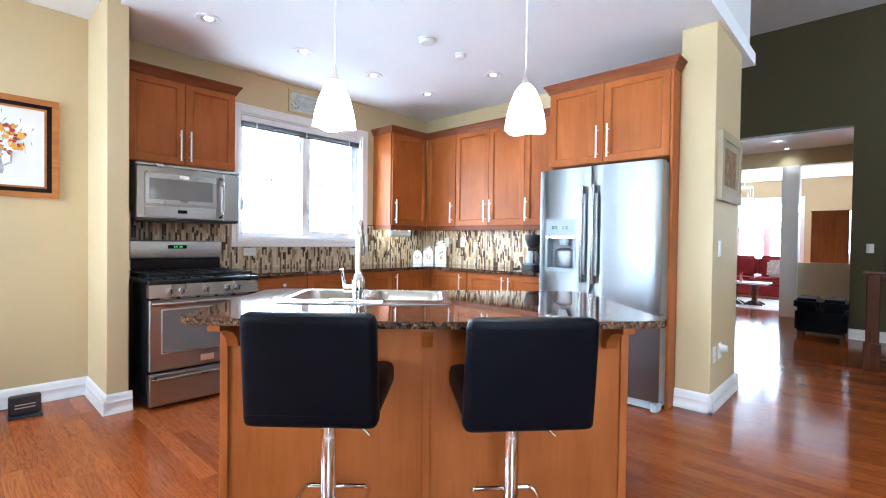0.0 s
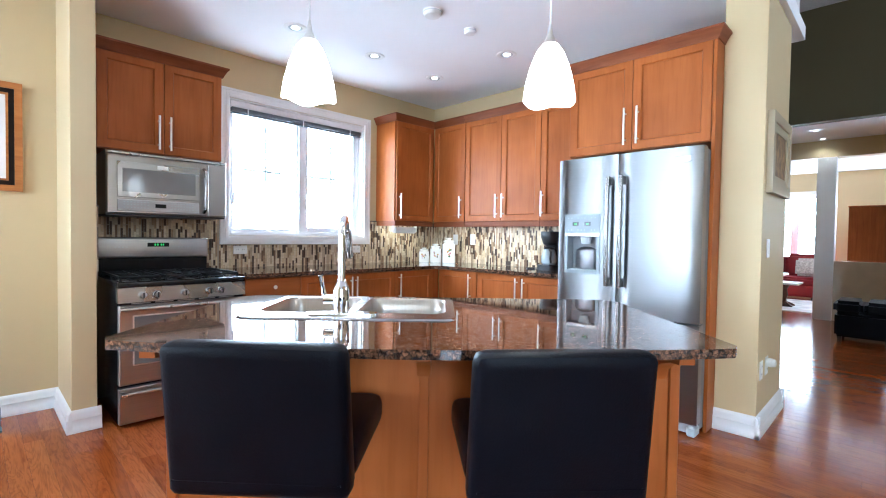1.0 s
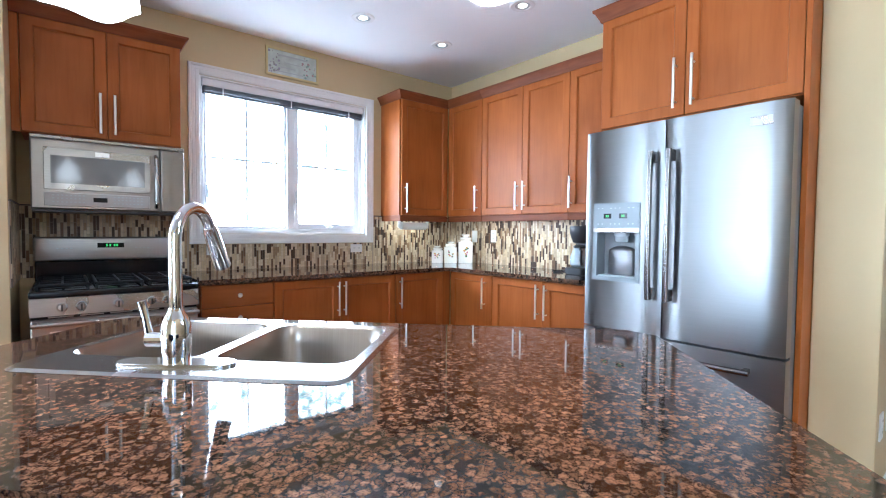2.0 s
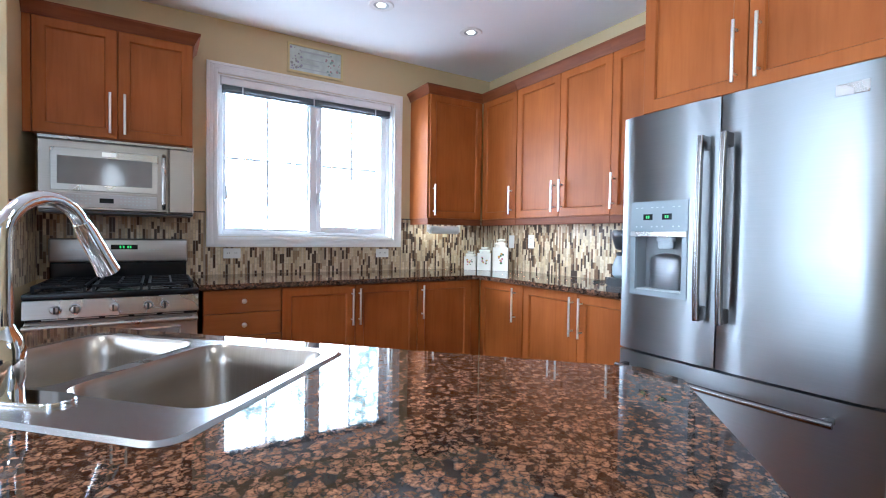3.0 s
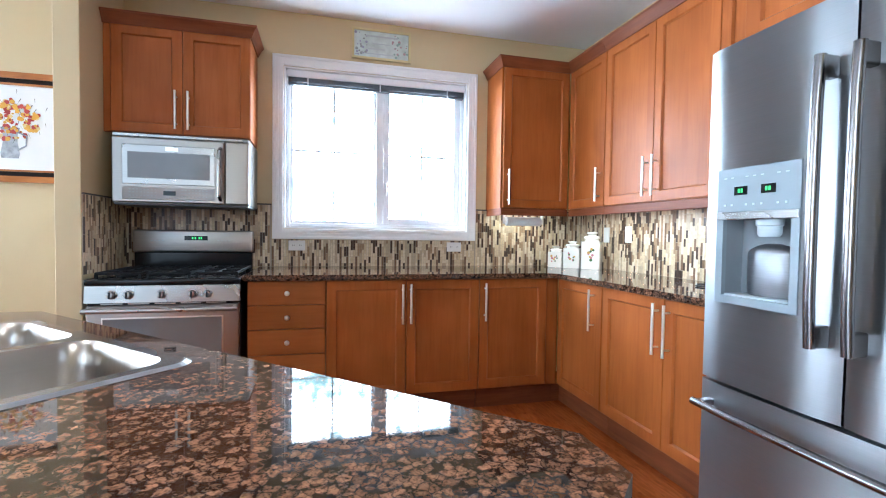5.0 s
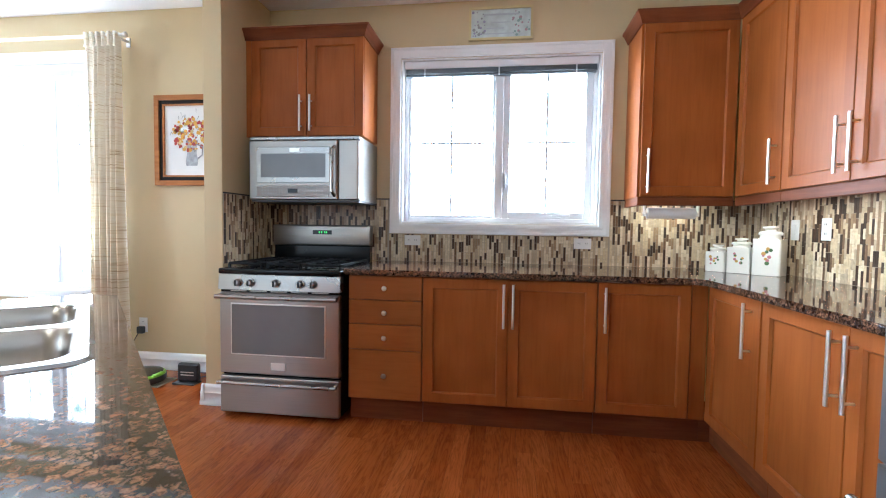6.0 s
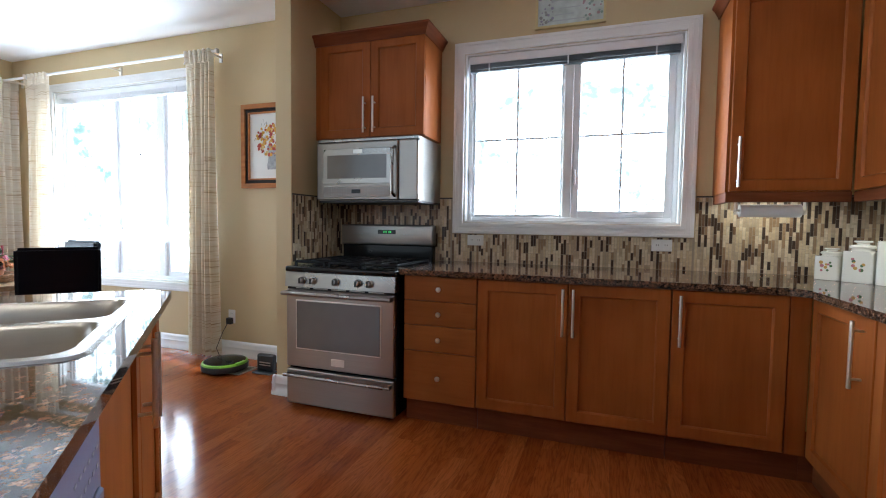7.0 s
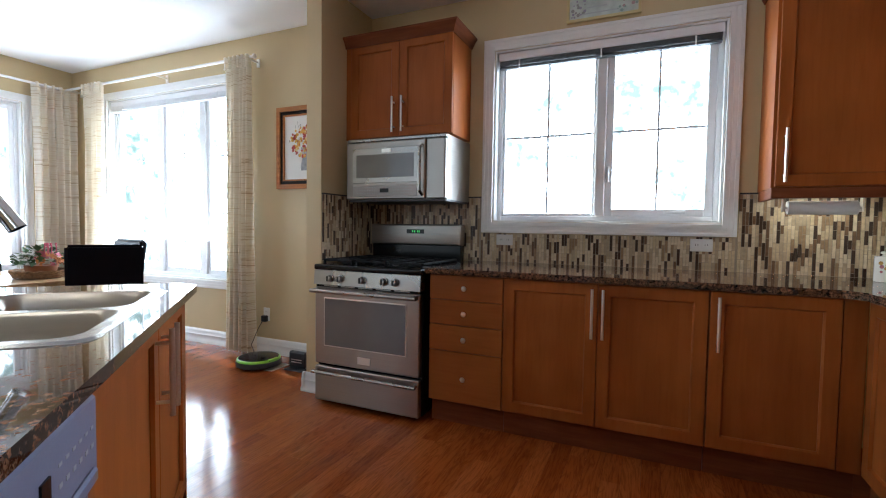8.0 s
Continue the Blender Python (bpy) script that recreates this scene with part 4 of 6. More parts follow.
part("body", B(0.006, W - 0.006, 0.085, 0.84, 0.03, 1.735), plain("fridge_side_grey", (0.20, 0.21, 0.22), 0.45), fg)


def bowed(x0, x1, z0, z1, d=0.012):
    """A door slab with a softly bowed face."""
    bm = bmesh.new()
    nx = 10
    cols = []
    for k in range(nx + 1):
        x = x0 + (x1 - x0) * k / nx
        s = (x / W) * 2 - 1
        y = -d * (1 - s * s)
        edge = 0.008 if k in (0, nx) else 0.0
        cols.append([bm.verts.new((x, yy, z)) for yy, z in ((y + edge, z0), (y + edge, z1), (0.075, z1), (0.075, z0))])
    for a, b in zip(cols, cols[1:]):
        for i in range(4):
            bm.faces.new((a[i], a[(i + 1) % 4], b[(i + 1) % 4], b[i]))
    bm.faces.new(cols[0]), bm.faces.new(cols[-1])
    return bm


FRIDGE = brushed("fridge_steel", (0.250, 0.253, 0.257), 0.30, (3, 3, 420), 0.85, grain=0.03)
X0, X1, Z0, Z1 = 0.060, 0.328, 0.938, 1.354           # dispenser plate
HX0, HX1, HZ0, HZ1 = X0 + 0.024, X1 - 0.024, Z0 + 0.024, 1.20


def bowed_open(x0, x1, z0, z1, d=0.012):
    """The bowed door slab with the dispenser's recess cut through its face."""
    bm = bmesh.new()
    xs = sorted([x0, x1, HX0, HX1, 0.5 * (x0 + HX0), 0.33 * HX0 + 0.67 * HX1, 0.67 * HX0 + 0.33 * HX1, 0.5 * (x1 + HX1)])
    zs = [z0, HZ0, HZ1, z1]
    front, rear = [], []
    for x in xs:
        e = (x / W) * 2 - 1
        y = -d * (1 - e * e) + (0.008 if x in (x0, x1) else 0.0)
        front.append([bm.verts.new((x, y, z)) for z in zs])
        rear.append([bm.verts.new((x, 0.075, z)) for z in zs])
    for i in range(len(xs) - 1):
        for j in range(3):
            if not (j == 1 and HX0 - 1e-6 <= xs[i] < HX1 - 1e-6):
                bm.faces.new((front[i][j], front[i + 1][j], front[i + 1][j + 1], front[i][j + 1]))
            bm.faces.new((rear[i][j], rear[i][j + 1], rear[i + 1][j + 1], rear[i + 1][j]))
        for j in (0, 3):
            bm.faces.new((front[i][j], front[i + 1][j], rear[i + 1][j], rear[i][j]))
    for i in (0, -1):
        for j in range(3):
            bm.faces.new((front[i][j], front[i][j + 1], rear[i][j + 1], rear[i][j]))
    return bm


dl = part("left_door", bowed_open(0.0, 0.441, 0.682, 1.745), FRIDGE, fg)
drr = part("right_door", bowed(0.447, W, 0.682, 1.745), FRIDGE, fg)
fz = part("freezer_drawer", bowed(0.0, W, 0.075, 0.672), FRIDGE, fg)
part("kick_grille", B(0.03, W - 0.03, 0.03, 0.08, 0.012, 0.07), GREY_PLASTIC, fg)
for x in (0.0, W - 0.06):
    part("foot", B(x + 0.004, x + 0.056, 0.0, 0.09, 0.0, 0.06, bev=0.01), GREY_PLASTIC, fg, "grey plastic foot")
for x, d in ((0.395, dl), (0.483, drr)):
    bm = tube(bmesh.new(), [(x, -0.055, 0.868), (x, -0.062, 0.98), (x, -0.064, 1.23), (x, -0.062, 1.48), (x, -0.055, 1.595)], 0.0135, 14)
    box(bm, x - 0.013, x + 0.013, -0.06, -0.006, 0.868, 0.925, 0.004)
    box(bm, x - 0.013, x + 0.013, -0.06, -0.006, 1.54, 1.595, 0.004)
    part("handle", bm, HANDLE, d, "long satin steel handle")
bm = tube(bmesh.new(), [(0.03, -0.058, 0.607), (0.2, -0.068, 0.607), (0.5, -0.072, 0.607), (0.74, -0.068, 0.607), (0.84, -0.058, 0.607)], 0.0125, 14)
box(bm, 0.04, 0.06, -0.06, -0.002, 0.597, 0.617), box(bm, 0.81, 0.83, -0.06, -0.004, 0.597, 0.617)
part("drawer_handle", bm, HANDLE, fz)
part("badge", B(0.80, 0.885, -0.0075, -0.0005, 1.652, 1.69, bev=0.001), STEEL_BRIGHT, drr, "plain bright badge")
PANEL = plain("dispenser_silver", (0.23, 0.26, 0.275), 0.3)
bm = bmesh.new()
rings = []
for y in (-0.0140, 0.002):
    rings.append([bm.verts.new((x, y, z)) for x, z in ((X0, Z0), (X1, Z0), (X1, Z1), (X0, Z1))])
    rings.append([bm.verts.new((x, y, z)) for x, z in ((HX0, HZ0), (HX1, HZ0), (HX1, HZ1), (HX0, HZ1))])
for a, b in ((0, 1), (2, 0), (1, 3), (3, 2)):
    for k in range(4):
        j = (k + 1) % 4
        bm.faces.new((rings[a][k], rings[a][j], rings[b][j], rings[b][k]))
dp = part("dispenser", bm, PANEL, dl, "silver ice and water dispenser")
bm = bmesh.new()
mouth = [bm.verts.new((x, 0.002, z)) for x, z in ((HX0, HZ0), (HX1, HZ0), (HX1, HZ1), (HX0, HZ1))]
rear = [bm.verts.new((x, 0.066, z)) for x, z in ((HX0, HZ0), (HX1, HZ0), (HX1, HZ1), (HX0, HZ1))]
for k in range(4):
    bm.faces.new((mouth[k], mouth[(k + 1) % 4], rear[(k + 1) % 4], rear[k]))
bm.faces.new(rear)
part("recess", bm, plain("recess_grey", (0.20, 0.21, 0.22), 0.4), dp)
part("band", B(X0 + 0.002, X1 - 0.002, -0.020, -0.0135, 1.198, 1.222, bev=0.002), STEEL_BRIGHT, dp)
part("spout", lathe(bmesh.new(), [(0.030, 0), (0.036, 0.008), (0.036, 0.03), (0.042, 0.034), (0.042, 0.052)], 20, (0.205, 0.030, 1.147), 0.6), GREY_PLASTIC, dp)
part("paddle", lathe(bmesh.new(), [(0.072, 0), (0.078, 0.006), (0.078, 0.128), (0.070, 0.140), (0.045, 0.152), (0.02, 0.158)], 28, (0.194, 0.060, 0.968), 0.45), DISPENSER_BACK, dp, "rounded steel back")
part("drip_tray", B(HX0 + 0.004, HX1 - 0.004, -0.006, 0.060, HZ0 + 0.0005, HZ0 + 0.006, bev=0.001), GREY_PLASTIC, dp, "grey drip tray")
for x in (0.123, 0.213):
    part("display", B(x, x + 0.044, -0.0165, -0.0135, 1.272, 1.298), BLACK, dp)
    bm = box(B(x + 0.014, x + 0.020, -0.018, -0.016, 1.279, 1.291), x + 0.024, x + 0.030, -0.018, -0.016, 1.279, 1.291)
    part("digits", bm, LED, dp, "glowing green digits")
for k in range(9):
    if k not in (2, 6):
        part("key", B(0.086 + 0.025 * k, 0.092 + 0.025 * k, -0.0155, -0.0135, 1.240, 1.246), GREY_PLASTIC, dp)
        part("key", B(0.085 + 0.025 * k, 0.094 + 0.025 * k, -0.0155, -0.0135, 1.325, 1.328), GREY_PLASTIC, dp)


# ---- small things on the counter and walls ----
PINK = plain("printed_rose", (0.45, 0.16, 0.17), 0.4)
GOLD = plain("printed_gold", (0.50, 0.28, 0.06), 0.4)
LEAF = plain("leaf_green", (0.07, 0.13, 0.04), 0.5, var=0.25)


def canister(x, y, w, h, label):
    c = thing("canister", label, "canister", pose(x, y, 0.892, 0, 0, -42), "ceramic canisters")
    part("jar", prism(bmesh.new(), rounded(-w / 2, w / 2, -w / 2, w / 2, 0.012), 0.001, h * 0.74, 0.006), CERAMIC, c)
    part("neck", lathe(bmesh.new(), [(w * 0.40, h * 0.735), (w * 0.36, h * 0.79), (w * 0.36, h * 0.82)], 24), CERAMIC, c)
    part("lid", lathe(bmesh.new(), [(w * 0.42, h * 0.81), (w * 0.43, h * 0.85), (w * 0.38, h * 0.885), (w * 0.20, h * 0.90), (w * 0.20, h * 0.93), (w * 0.30, h * 0.955), (w * 0.28, h * 0.99), (0.004, h)], 24), CERAMIC, c)
    rnd = random.Random(int(h * 1000))
    for k in range(9):
        a, b = rnd.uniform(-0.22, 0.22) * w, h * rnd.uniform(0.22, 0.56)
        r = rnd.uniform(0.05, 0.09) * w
        part("flower", lathe(bmesh.new(), [(r, 0), (r * 0.7, 0.0012), (0.001, 0.0015)], 7), (GOLD, PINK, LEAF)[k % 3], c, "", pose(a, -w / 2 - 0.0002, b, 90))
    return c


canister(4.05, 3.85, 0.138, 0.280, "tall white ceramic canister with painted flowers")
canister(3.95, 3.955, 0.122, 0.208, "medium white ceramic canister with painted flowers")
canister(3.86, 4.045, 0.110, 0.165, "small white ceramic canister with painted flowers")

cm = thing("coffee_maker", "black drip coffee maker with glass jug beside the fridge", "coffee maker", pose(4.0, 2.50, 0.892, 0, 0, -90))
part("base", prism(bmesh.new(), rounded(-0.085, 0.085, -0.13, 0.11, 0.04), 0.001, 0.05, 0.006), BLACK_PLASTIC, cm)
part("column", B(-0.08, 0.08, 0.02, 0.11, 0.05, 0.26, bev=0.012), BLACK_PLASTIC, cm)
part("head", lathe(bmesh.new(), [(0.045, 0.225), (0.06, 0.235), (0.082, 0.30), (0.084, 0.34), (0.078, 0.35)], 28, (0, -0.03, 0)), BLACK_PLASTIC, cm)
jug = part("jug", lathe(bmesh.new(), [(0.055, 0.052), (0.07, 0.07), (0.072, 0.12), (0.055, 0.17), (0.045, 0.19), (0.043, 0.188), (0.052, 0.168), (0.068, 0.12), (0.066, 0.072), (0.05, 0.056)], 28, (0, -0.04, 0)), plain("jug_glass", (0.35, 0.40, 0.43), 0.05, relief=0), cm, "glass jug")
part("jug_lid", lathe(bmesh.new(), [(0.048, 0.19), (0.05, 0.205), (0.03, 0.215)], 24, (0, -0.04, 0)), BLACK_PLASTIC, jug)
part("jug_handle", tube(bmesh.new(), [(0.03, -0.09, 0.19), (0.07, -0.13, 0.17), (0.07, -0.135, 0.11), (0.05, -0.095, 0.075)], 0.009, 10), BLACK_PLASTIC, jug)
cord = solo("appliance_cord", tube(bmesh.new(), [(3.95, 2.64, 0.898), (3.92, 2.70, 0.898), (3.98, 2.76, 0.898), (4.06, 2.72, 0.898), (4.02, 2.60, 0.898)], 0.004, 8), BLACK_PLASTIC, "black coiled power cord on the worktop", "cord")

pt = thing("paper_towel_roll", "white paper towel roll under the corner cabinet", "paper towel", pose(3.58, 4.06, 1.245))
part("roll", tube(bmesh.new(), [(-0.14, 0, 0), (0.14, 0, 0)], 0.034, 28), plain("paper_towel", (0.80, 0.80, 0.78), 0.9, relief=0.5, fine=120), pt)
bm = tube(bmesh.new(), [(-0.165, 0, 0), (0.165, 0, 0)], 0.007, 10)
for x in (-0.16, 0.155):
    box(bm, x, x + 0.006, -0.02, 0.02, -0.02, 0.092)
part("holder", bm, NICKEL, pt)


def outlet(m, label="white double wall outlet plate", wide=False, kind="outlet"):
    o = thing("wall_" + kind, label, kind, m)
    w, h = (0.115, 0.072) if wide else (0.072, 0.115)
    part("plate", B(-w / 2, w / 2, -0.006, 0, -h / 2, h / 2, bev=0.0025), WHITE_PLASTIC, o)
    if kind == "switch":
        part("rocker", B(-0.016, 0.016, -0.010, -0.005, -0.033, 0.033, bev=0.002), WHITE_PLASTIC, o)
    else:
        for s in (-1, 1):
            cx, cz = (s * 0.024, 0) if wide else (0, s * 0.024)
            sock = part("socket", B(cx - 0.016, cx + 0.016, -0.008, -0.005, cz - 0.016, cz + 0.016, bev=0.002), WHITE_PLASTIC, o)
            for d in (-0.006, 0.006):
                part("slot", B(cx + d - 0.0012, cx + d + 0.0012, -0.0085, -0.0075, cz - 0.003, cz + 0.007), BLACK_PLASTIC, sock)
    return o


TILE_FACE = 0.010
outlet(pose(1.908, WY - TILE_FACE, 1.043), wide=True)
outlet(pose(3.083, WY - TILE_FACE, 1.039), wide=True)
EASTF = lambda y, z: pose(WX - TILE_FACE, y, z, 0, 0, -90)
outlet(EASTF(3.87, 1.15), "white switch plate on the backsplash", kind="switch")
outlet(EASTF(3.61, 1.155), "white outlet plate on the backsplash")
outlet(pose(3.778, 0.834, 1.14), "white light switch on the wall end", kind="switch")
outlet(pose(3.69, 0.834, 0.392), "white outlet plate low on the wall end")
o = outlet(pose(3.85, 0.834, 0.395), "white outlet with a plugged-in night light")
part("plug", lathe(bmesh.new(), [(0.026, 0), (0.028, 0.02), (0.022, 0.045), (0.004, 0.05)], 18), WHITE_PLASTIC, o, "white night light", pose(0.0, -0.006, 0.02, 90))
outlet(pose(7.80, 0.081, 1.147, 0, 0, -90), "white light switch on the olive wall", kind="switch")
o = outlet(pose(-0.235, WY, 0.34), "white outlet with a black charger plugged in")
part("charger", B(-0.03, 0.022, -0.045, -0.006, -0.062, -0.008, bev=0.006), BLACK_PLASTIC, o, "black charger")

# ---- pictures ----
GILT = wood("gilt_frame", (0.34, 0.125, 0.03), (0.46, 0.19, 0.05), (4, 4, 40), 0.35)
PAPER = plain("mat_paper", (0.78, 0.77, 0.74), 0.8, var=0.02)


def frame_ring(bm, w, h, t, y0, y1):
    """A connected rectangular ring."""
    rows = []
    for d in (0, t):
        for y in (y0, y1):
            rows.append([bm.verts.new(c) for c in ((d, y, d), (w - d, y, d), (w - d, y, h - d), (d, y, h - d))])
    of, ob_, inf, inb = rows
    for k in range(4):
        j = (k + 1) % 4
        bm.faces.new((of[k], of[j], inf[j], inf[k]))
        bm.faces.new((ob_[k], inb[k], inb[j], ob_[j]))
        bm.faces.new((of[k], ob_[k], ob_[j], of[j]))
        bm.faces.new((inf[k], inf[j], inb[j], inb[k]))
    return bm


pic = thing("framed_picture", "flower bouquet picture in a gilt and black wooden frame", "picture", pose(-0.096, WY, 1.425))
PW, PH = 0.632, 0.678
part("outer_frame", frame_ring(bmesh.new(), PW, PH, 0.038, -0.032, -0.001), GILT, pic, "gilt wooden frame")
part("inner_frame", frame_ring(bmesh.new(), PW - 0.076, PH - 0.076, 0.028, -0.022, -0.001), plain("dark_frame_lacquer", (0.012, 0.007, 0.005), 0.55, spec=0.12), pic, "black inner frame", pose(0.038, 0, 0.038))
part("fillet", frame_ring(bmesh.new(), PW - 0.132, PH - 0.132, 0.012, -0.026, -0.001), GILT, pic, "thin gilt fillet", pose(0.066, 0, 0.066))
part("paper", B(0.075, PW - 0.075, -0.012, -0.004, 0.075, PH - 0.075), PAPER, pic, "white paper")
rnd = random.Random(5)
PET = [plain("petal_red", (0.36, 0.03, 0.02), 0.6), plain("petal_yellow", (0.62, 0.33, 0.03), 0.6), plain("petal_cream", (0.66, 0.5, 0.22), 0.6), plain("twig_grey", (0.12, 0.11, 0.10), 0.6)]
cx, cz = PW * 0.47, PH * 0.52
bm = bmesh.new()
outline = [(-0.045, 0.0), (0.045, 0.0), (0.052, 0.03), (0.04, 0.10), (0.042, 0.15), (0.055, 0.19), (-0.05, 0.19), (-0.038, 0.15), (-0.036, 0.10), (-0.05, 0.03)]
bm.faces.new([bm.verts.new((cx + a, -0.0135, 0.15 + b)) for a, b in outline])
tube(bm, [(cx + 0.045, -0.014, 0.31), (cx + 0.09, -0.014, 0.29), (cx + 0.085, -0.014, 0.23), (cx + 0.04, -0.014, 0.20)], 0.005, 6)
part("jug", bm, plain("painted_pewter", (0.33, 0.34, 0.36), 0.6, var=0.35, scale=30), pic, "painted pewter jug")
for k in range(210):
    a, r = rnd.uniform(0, 6.28), 0.155 * math.sqrt(rnd.random())
    x, z = cx + r * math.cos(a) * 1.05, cz + 0.035 + r * math.sin(a) * 0.8
    s = rnd.uniform(0.007, 0.018)
    if k % 4 == 3:
        x, z = cx + (x - cx) * 1.25, cz + 0.035 + (z - cz - 0.035) * 1.3
        b = bmesh.new()
        w = rnd.uniform(-0.02, 0.02)
        vs = [b.verts.new(c) for c in ((x, -0.0142, z), (x + w + 0.004, -0.0142, z + 0.03), (x + w, -0.0142, z + 0.034))]
        b.faces.new(vs)
        part("twig", b, PET[3], pic)
        continue
    b = bmesh.new()
    vs = [b.verts.new((x + s * math.cos(t) * rnd.uniform(0.7, 1.1), -0.0145 - 0.0001 * (k % 9), z + s * math.sin(t) * rnd.uniform(0.7, 1.1))) for t in (6.283 * i / 8 for i in range(8))]
    b.faces.new(vs)
    part("petal", b, PET[(0, 1, 1, 2, 0, 1)[k % 6]], pic)

ct = thing("framed_print", "small framed pastel print above the kitchen window", "picture", pose(2.286, WY, 2.42))
part("frame", frame_ring(bmesh.new(), 0.434, 0.222, 0.016, -0.02, -0.001), plain("cream_frame", (0.60, 0.50, 0.24), 0.4), ct, "pale gold frame")
part("print", B(0.014, 0.42, -0.010, -0.004, 0.014, 0.208), plain("pastel_print", (0.50, 0.56, 0.53), 0.4, var=0.18, scale=14), ct, "pastel print")
for x0, x1, z, hh in ((0.10, 0.34, 0.165, 0.012), (0.15, 0.28, 0.115, 0.006), (0.12, 0.24, 0.075, 0.008), (0.10, 0.30, 0.04, 0.007)):
    part("text_bar", B(x0, x1, -0.0115, -0.0095, z, z + hh), GREY_PLASTIC, ct)
rnd = random.Random(8)
MUTED = [plain("print_rose", (0.36, 0.24, 0.26), 0.5), plain("print_mauve", (0.30, 0.28, 0.38), 0.5), plain("print_sage", (0.24, 0.34, 0.30), 0.5), plain("print_grey", (0.28, 0.28, 0.28), 0.5)]
for k in range(46):
    x, z = (rnd.uniform(0.025, 0.11), rnd.uniform(0.03, 0.195)) if k % 2 else (rnd.uniform(0.29, 0.408), rnd.uniform(0.03, 0.195))
    r = rnd.uniform(0.004, 0.012)
    part("blossom", lathe(bmesh.new(), [(r, 0), (r * 0.6, 0.0006), (0.001, 0.0008 + 0.00002 * k)], 6), MUTED[k % 4], ct, "", pose(x, -0.010, z, 90))

hp = thing("wall_plaque", "cream framed wall plaque with a brown relief", "plaque", pose(3.655, 0.834, 1.478))
CREAM = plain("cream_frame_paint", (0.38, 0.31, 0.20), 0.5, var=0.06)
part("frame", frame_ring(bmesh.new(), 0.60, 0.49, 0.06, -0.036, -0.001), CREAM, hp)
part("mat", frame_ring(bmesh.new(), 0.48, 0.37, 0.05, -0.025, -0.001), CREAM, hp, "", pose(0.06, 0, 0.06))
part("relief", B(0.11, 0.49, -0.018, -0.004, 0.11, 0.38), plain("brown_relief", (0.22, 0.13, 0.06), 0.6, var=0.5, scale=22, relief=0.8, fine=60), hp, "brown relief picture")

# ---- robot vacuum, dock and floor vent ----
rv = thing("robot_vacuum", "round black and lime green robot vacuum on the floor", "robot vacuum", pose(0.005, 3.93, 0))
LIME = plain("lime_plastic", (0.22, 0.50, 0.03), 0.3)
part("body", lathe(bmesh.new(), [(0.15, 0.012), (0.168, 0.02), (0.17, 0.055), (0.166, 0.062)], 40), BLACK_PLASTIC, rv)
part("rim", lathe(bmesh.new(), [(0.167, 0.061), (0.163, 0.072), (0.152, 0.078), (0.150, 0.076)], 40), LIME, rv, "lime green ring")
part("lid", lathe(bmesh.new(), [(0.151, 0.070), (0.150, 0.080), (0.10, 0.087), (0.003, 0.088)], 40), BLACK, rv, "glossy black lid")
part("bumper", B(0.125, 0.166, -0.05, 0.05, 0.064, 0.081, bev=0.006), LIME, rv)
for s in (-1, 1):
    part("wheel", tube(bmesh.new(), [(-0.02, s * 0.11, 0.022), (-0.02, s * 0.13, 0.022)], 0.022, 16), BLACK_PLASTIC, rv)
dk = thing("charging_dock", "small black charging dock at the baseboard", "charging dock", pose(0.335, 4.0, 0))
part("base", B(-0.085, 0.085, -0.06, 0.03, 0, 0.012, bev=0.004), BLACK_PLASTIC, dk)
part("tower", B(-0.08, 0.08, -0.012, 0.03, 0.012, 0.138, bev=0.010), BLACK_PLASTIC, dk)
for z in (0.055, 0.075):
    part("contact", B(-0.05, 0.05, -0.0145, -0.011, z, z + 0.006), NICKEL, dk, "metal contact strip")
solo("charger_cord", tube(bmesh.new(), [(-0.245, WY - 0.04, 0.29), (-0.26, 4.18, 0.22), (-0.2, 4.05, 0.12), (-0.12, 4.0, 0.085)], 0.003, 8), BLACK_PLASTIC, "thin black charger cord", "cord")
solo("dock_cord", tube(bmesh.new(), [(0.39, 4.02, 0.03), (0.42, 4.12, 0.02), (0.36, 4.20, 0.006), (0.1, 4.215, 0.006)], 0.003, 8), BLACK_PLASTIC, "thin black cord along the baseboard", "cord")
fv = thing("floor_vent", "beige floor vent register", "vent", pose(0.14, 3.965, 0))
part("plate", B(-0.06, 0.06, -0.10, 0.10, 0.0005, 0.005, bev=0.001), plain("beige_metal", (0.55, 0.47, 0.35), 0.4), fv)
for k in range(7):
    part("louvre", B(-0.045, 0.045, -0.082 + 0.025 * k, -0.070 + 0.025 * k, 0.0045, 0.0065), plain("vent_slot", (0.2, 0.16, 0.11), 0.5) if k == 0 else bpy.data.materials["vent_slot"], fv)


# ---- nook: curtains, table, chairs, flowers ----
def cloth():
    m, nt, bs = nodes_of("striped_curtain")
    n = node(nt, "TexNoise", Scale=1.0, Detail=5.0)
    nt.links.new(coords(nt, (2.5, 2.5, 95)), n.inputs["Vector"])
    c = ramp(nt, n.outputs[0], [(0.33, (0.54, 0.43, 0.30)), (0.41, (0.84, 0.77, 0.66)), (0.52, (0.93, 0.90, 0.83)), (0.66, (0.86, 0.80, 0.70))])
    tr, df, mx = node(nt, "BsdfTranslucent"), node(nt, "BsdfDiffuse"), node(nt, "MixShader")
    mx.inputs[0].default_value = 0.62
    nt.links.new(c, tr.inputs[0]), nt.links.new(c, df.inputs[0])
    nt.links.new(df.outputs[0], mx.inputs[1]), nt.links.new(tr.outputs[0], mx.inputs[2])
    nt.links.new(mx.outputs[0], nt.nodes["Material Output"].inputs[0])
    return m


CLOTH = cloth()


